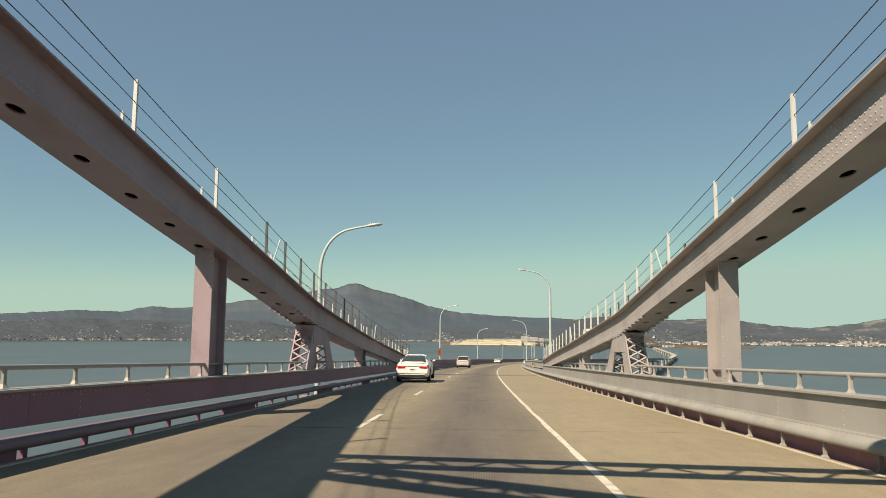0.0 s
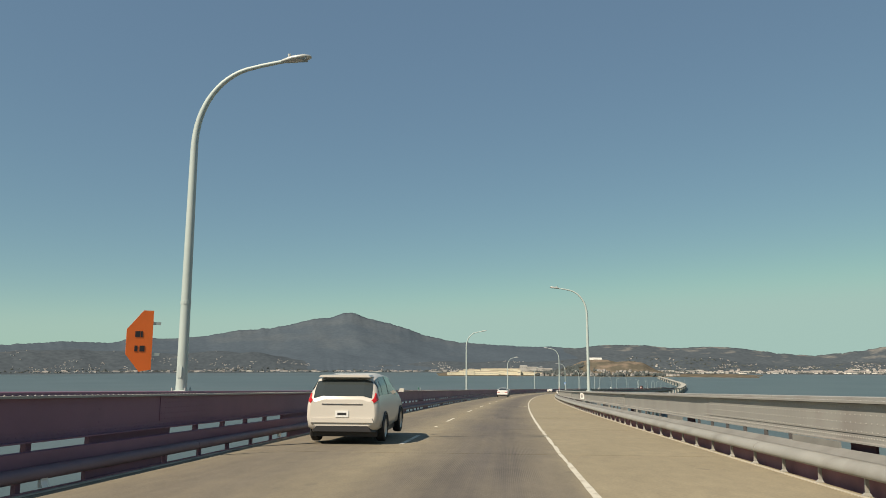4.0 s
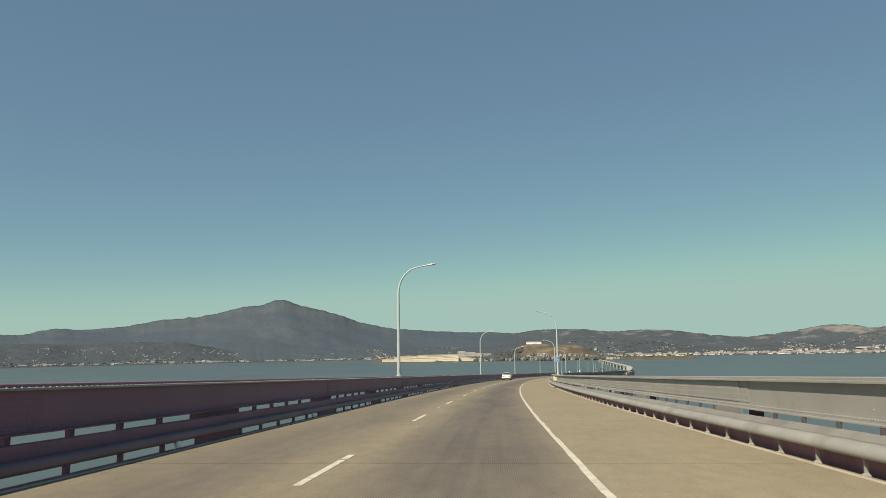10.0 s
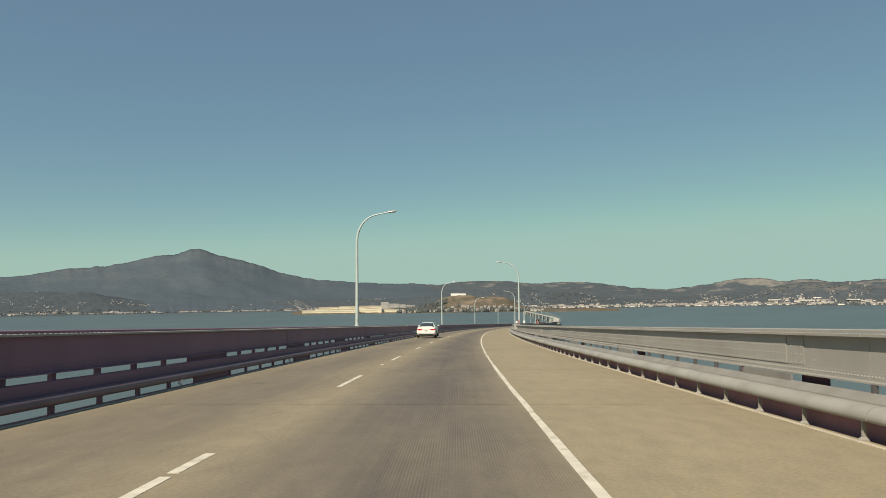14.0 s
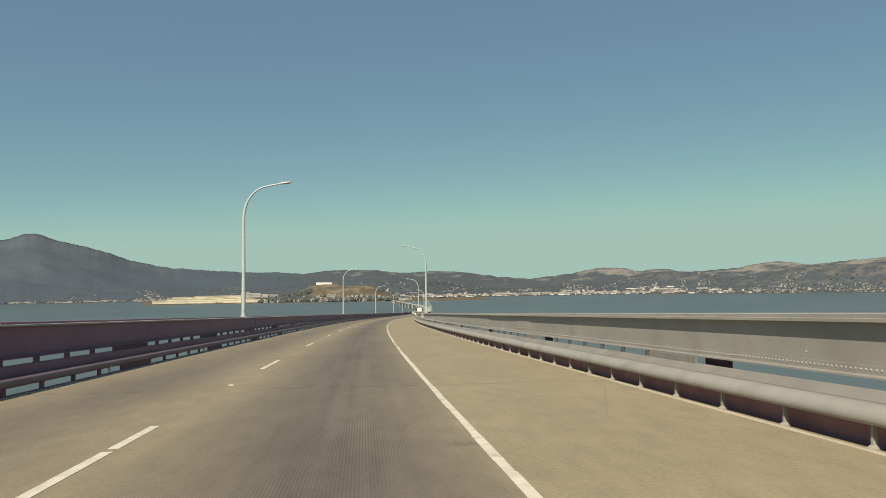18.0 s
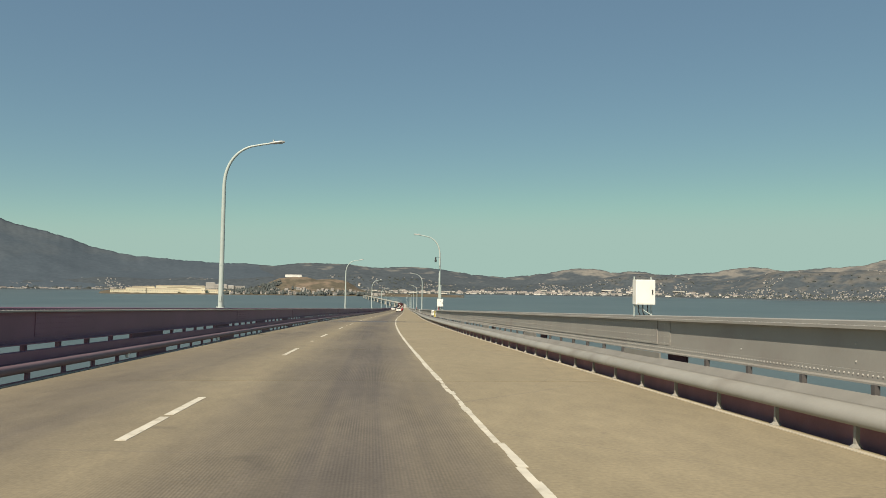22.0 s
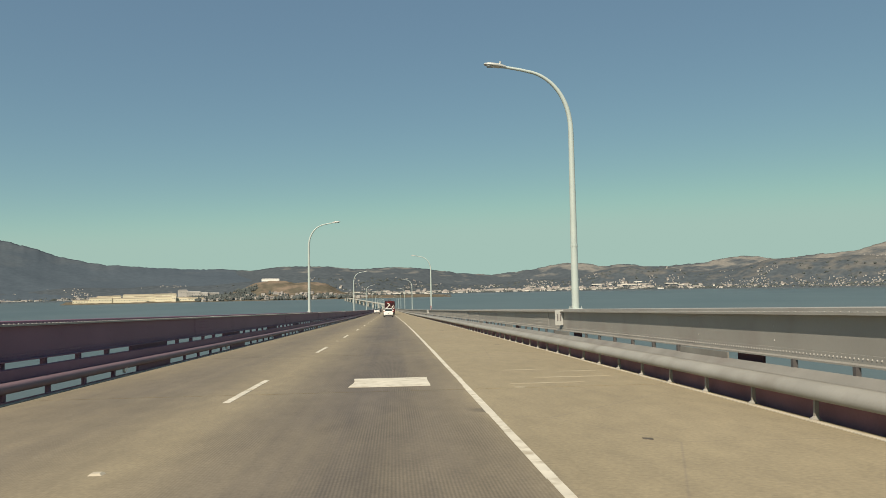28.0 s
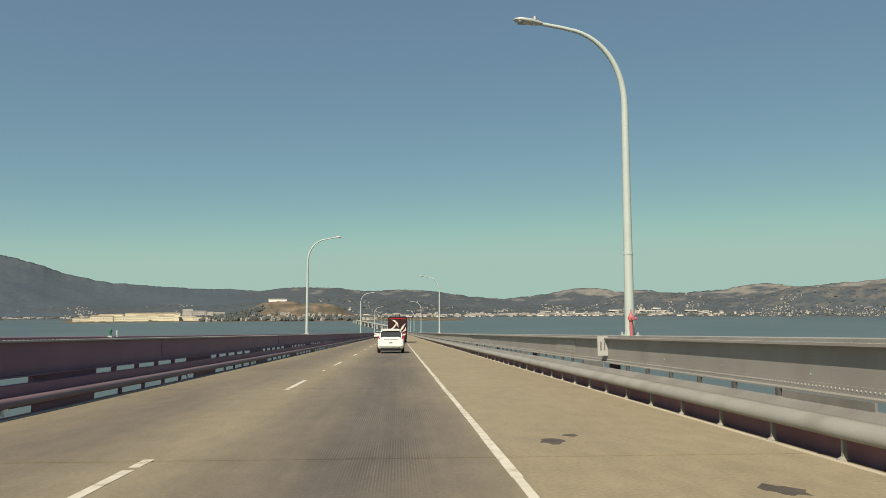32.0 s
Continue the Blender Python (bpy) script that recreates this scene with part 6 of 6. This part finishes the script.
def marker(s, u):
    mk = thing("lane_reflector", stand(s, u, 0.0), "pale raised lane reflector on the deck", "reflector", "lane reflectors")
    Shape().loft([[(x * k, y * k, z) for x, y in ((-0.06, -0.05), (0.06, -0.05), (0.06, 0.05), (-0.06, 0.05))] for z, k in ((0.0, 1.0), (0.018, 0.6))]).make("body", CURB, mk)


for k, s in enumerate(DASHES):
    if k % 2 and 20 < s < 980:
        marker(float(s) + 8.6, -1.83)

# ---- shore: headland buildings, town, trees ----
def land_height(az, t):
    top = table(POINT_TOP, az)
    edge = max(0.0, min(1.0, t * 9))
    return min(top, 4.0) * edge + max(0, top - 4.0) * max(0, math.sin(math.pi * min(1, max(0, (t - 0.12) / 0.8)))) ** 1.2


def land_radius(az, t):
    return 2600 + 18 * noise.noise(Vector((az * 2, 5, 0))) + (640 + 60 * math.sin(az)) * t


def building(az, t, length, depth, height, wall, roof, rows, label, r=None, z=None):
    rad = land_radius(az, t) if r is None else r
    z0 = (land_height(az, t) if z is None else z) - 1.5
    p = polar(az, rad)
    b = thing("building", pose(p.x, p.y, z0, 0, 0, -az), label, "building", "shore buildings")
    Shape().box(-length / 2, length / 2, 0, depth, 0, height).make("wall", wall, b)
    Shape().loft([[(x, y, zz) for x, y in ((-length / 2 - 0.6, -0.6), (length / 2 + 0.6, -0.6), (length / 2 + 0.6, depth + 0.6), (-length / 2 - 0.6, depth + 0.6))] for zz in (height, height + 0.6)]
                 + [[(x, y, height + 2.4) for x, y in ((-length / 2 + 3, depth * 0.4), (length / 2 - 3, depth * 0.4), (length / 2 - 3, depth * 0.6), (-length / 2 + 3, depth * 0.6))]]).make("roof", roof, b)
    for i in range(rows):
        zz = 3.0 + (height - 4.5) * (i + 0.5) / rows
        n = max(2, int(length / 7))
        for k in range(n):
            x = -length / 2 + length * (k + 0.5) / n
            Shape().box(x - 1.2, x + 1.2, -0.15, 0.05, zz - 1.1, zz + 1.1).make("window", FAR_GLASS, b)
    return b


cream = "long cream institutional building on the shore"
for az, t, ln, dp, ht in ((-2.35, 0.10, 50, 20, 10), (-1.25, 0.10, 62, 24, 16), (-0.35, 0.13, 26, 22, 20), (0.45, 0.08, 95, 22, 14), (1.55, 0.12, 80, 24, 18), (2.55, 0.10, 52, 22, 15),
                          (3.15, 0.07, 12, 12, 22), (3.65, 0.10, 62, 20, 12), (4.55, 0.09, 46, 18, 10), (0.9, 0.24, 90, 26, 22), (2.4, 0.26, 84, 24, 22), (-0.9, 0.22, 60, 24, 19)):
    building(az, t, ln, dp, ht, TAN_WALL, TILE_ROOF, 1, cream)
for az, ln, ht in ((3.55, 34, 30), (4.25, 48, 24), (4.9, 30, 20), (5.5, 44, 18)):
    building(az, 0.75, ln, 22, ht, HOUSE_WALL, HOUSE_WALL, 2, "pale block of flats behind the cream buildings", z=8)
building(9.35, 0.50, 62, 14, 8, WHITE, HOUSE_WALL, 0, "long low white building on the brown hilltop")


def scatter_houses(name, label, spots, wall_mat=None):
    wall, roof = Shape(), Shape()
    r = random.Random(11)
    for p, turn, ln, dp, ht in spots:
        m = pose(p.x, p.y, p.z - 1.0, 0, 0, turn)
        wall.box(-ln / 2, ln / 2, -dp / 2, dp / 2, 0, ht, m)
        k = 0.42 if ln < 24 else 0.06
        roof.loft([[m @ Vector(q) for q in ((-ln / 2 - 0.5, -dp / 2 - 0.5, ht), (ln / 2 + 0.5, -dp / 2 - 0.5, ht), (ln / 2 + 0.5, dp / 2 + 0.5, ht), (-ln / 2 - 0.5, dp / 2 + 0.5, ht))],
                   [m @ Vector(q) for q in ((-ln / 2 + 1, -0.4, ht + dp * k), (ln / 2 - 1, -0.4, ht + dp * k), (ln / 2 - 1, 0.4, ht + dp * k), (-ln / 2 + 1, 0.4, ht + dp * k))]])
    base = thing(name, Matrix(), label, "houses")
    wall.make("walls", wall_mat or HOUSE_WALL, base, kind="stuff")
    roof.make("roofs", HOUSE_ROOF, base, kind="stuff")
    tagged(base, kind="stuff")


rnd = random.Random(5)
spots = []


def far_spot(az, t, ln, dp, ht):
    p = polar(az, foot_radius(az, t), foot_at(az, t))
    spots.append((p, -az + rnd.uniform(-25, 25), ln, dp, ht))


def settled(az, t, seed):
    """Houses gather in patches on the slopes and along the shore."""
    return noise.noise(Vector((az * 0.55, t * 5, seed))) + 0.5 * noise.noise(Vector((az * 1.6, t * 12, seed + 3))) > 0.55 * t + (0.06 if t > 0.06 else -0.30)


for _ in range(2200):
    az, t = rnd.uniform(-40, 4), abs(rnd.gauss(0.0, 0.26)) + 0.02
    if t < 0.52 and settled(az, t, 7):
        far_spot(az, t, rnd.uniform(2.5, 6.5), rnd.uniform(3, 5), rnd.uniform(1.4, 2.8))
for _ in range(120):
    far_spot(rnd.uniform(-34, -1), rnd.uniform(0.02, 0.06), rnd.uniform(6, 38), rnd.uniform(6, 12), rnd.uniform(1.8, 3.4))
scatter_houses("far_houses", "pale houses scattered along the foot of the mountain", spots, TOWN_WALL)
spots = []
for _ in range(3600):
    az, t = rnd.uniform(9, 56), abs(rnd.gauss(0.0, 0.30)) + 0.02
    if t < 0.54 and settled(az, t, 1):
        far_spot(az, t, rnd.uniform(2.5, 7), rnd.uniform(3, 6), rnd.uniform(1.4, 3.0))
scatter_houses("hill_houses", "pale houses dotted over the wooded hills", spots)
spots = []
for _ in range(300):
    far_spot(rnd.gauss(27, 7.5), abs(rnd.gauss(0, 0.06)) + 0.02, rnd.uniform(5, 20) * rnd.choice((1, 1, 2, 4)), rnd.uniform(9, 20), rnd.uniform(2.4, 5.6))
scatter_houses("far_town", "white low town buildings along the far shore", spots, TOWN_WALL)
spots = []
for _ in range(70):
    az, t = rnd.uniform(5, 16), rnd.uniform(0.04, 0.20)
    p = polar(az, land_radius(az, t), land_height(az, t))
    spots.append((p, -az + rnd.uniform(-40, 40), rnd.uniform(8, 14), rnd.uniform(7, 10), rnd.uniform(4, 7)))
scatter_houses("shore_village", "small pale houses below the brown hill", spots)


def tree_clumps(name, label, places):
    sh = Shape()
    for p, size in places:
        for _ in range(9):
            c = p + Vector((rnd.uniform(-1, 1), rnd.uniform(-1, 1), rnd.uniform(0, 0.25))) * size * 0.75
            r, h = size * rnd.uniform(0.16, 0.38), size * rnd.uniform(0.45, 1.1)
            rings = []
            for zf, rf in ((0.0, 0.55), (0.25, 1.0), (0.6, 0.85), (0.85, 0.5), (1.0, 0.12)):
                rings.append([c + Vector((r * rf * rnd.uniform(0.75, 1.25) * math.cos(a), r * rf * rnd.uniform(0.75, 1.25) * math.sin(a), -1 + h * zf * rnd.uniform(0.92, 1.08))) for a in (2 * math.pi * k / 6 for k in range(6))])
            sh.loft(rings)
    ob = sh.make(name, TREES, smooth=False)
    tagged(ob, label, "trees", kind="stuff")


places = []
for _ in range(300):
    az = rnd.choice((rnd.uniform(4.3, 8.4), rnd.uniform(4.3, 16), rnd.uniform(-2, 5)))
    t = (rnd.uniform(0.05, 0.36) if az < 8.4 else rnd.choice((rnd.uniform(0.03, 0.13), rnd.uniform(0.03, 0.20)))) if az > 4.5 else rnd.uniform(0.2, 0.5)
    places.append((polar(az, land_radius(az, t), land_height(az, t)), rnd.uniform(7, 14)))
tree_clumps("shore_trees", "dark green trees among the shore houses", places)
places = []
for _ in range(2000):
    az = rnd.choice((rnd.uniform(-40, 56), rnd.uniform(10, 56), rnd.gauss(25, 8)))
    t = rnd.choice((abs(rnd.gauss(0.0, 0.05)) + 0.02, abs(rnd.gauss(0.0, 0.03)) + 0.02, rnd.uniform(0.02, 0.40 if az > 5 else 0.12)))
    places.append((polar(az, foot_radius(az, t), foot_at(az, t) - 1), rnd.uniform(4, 8)))
tree_clumps("far_trees", "dark trees along the far shore", places)
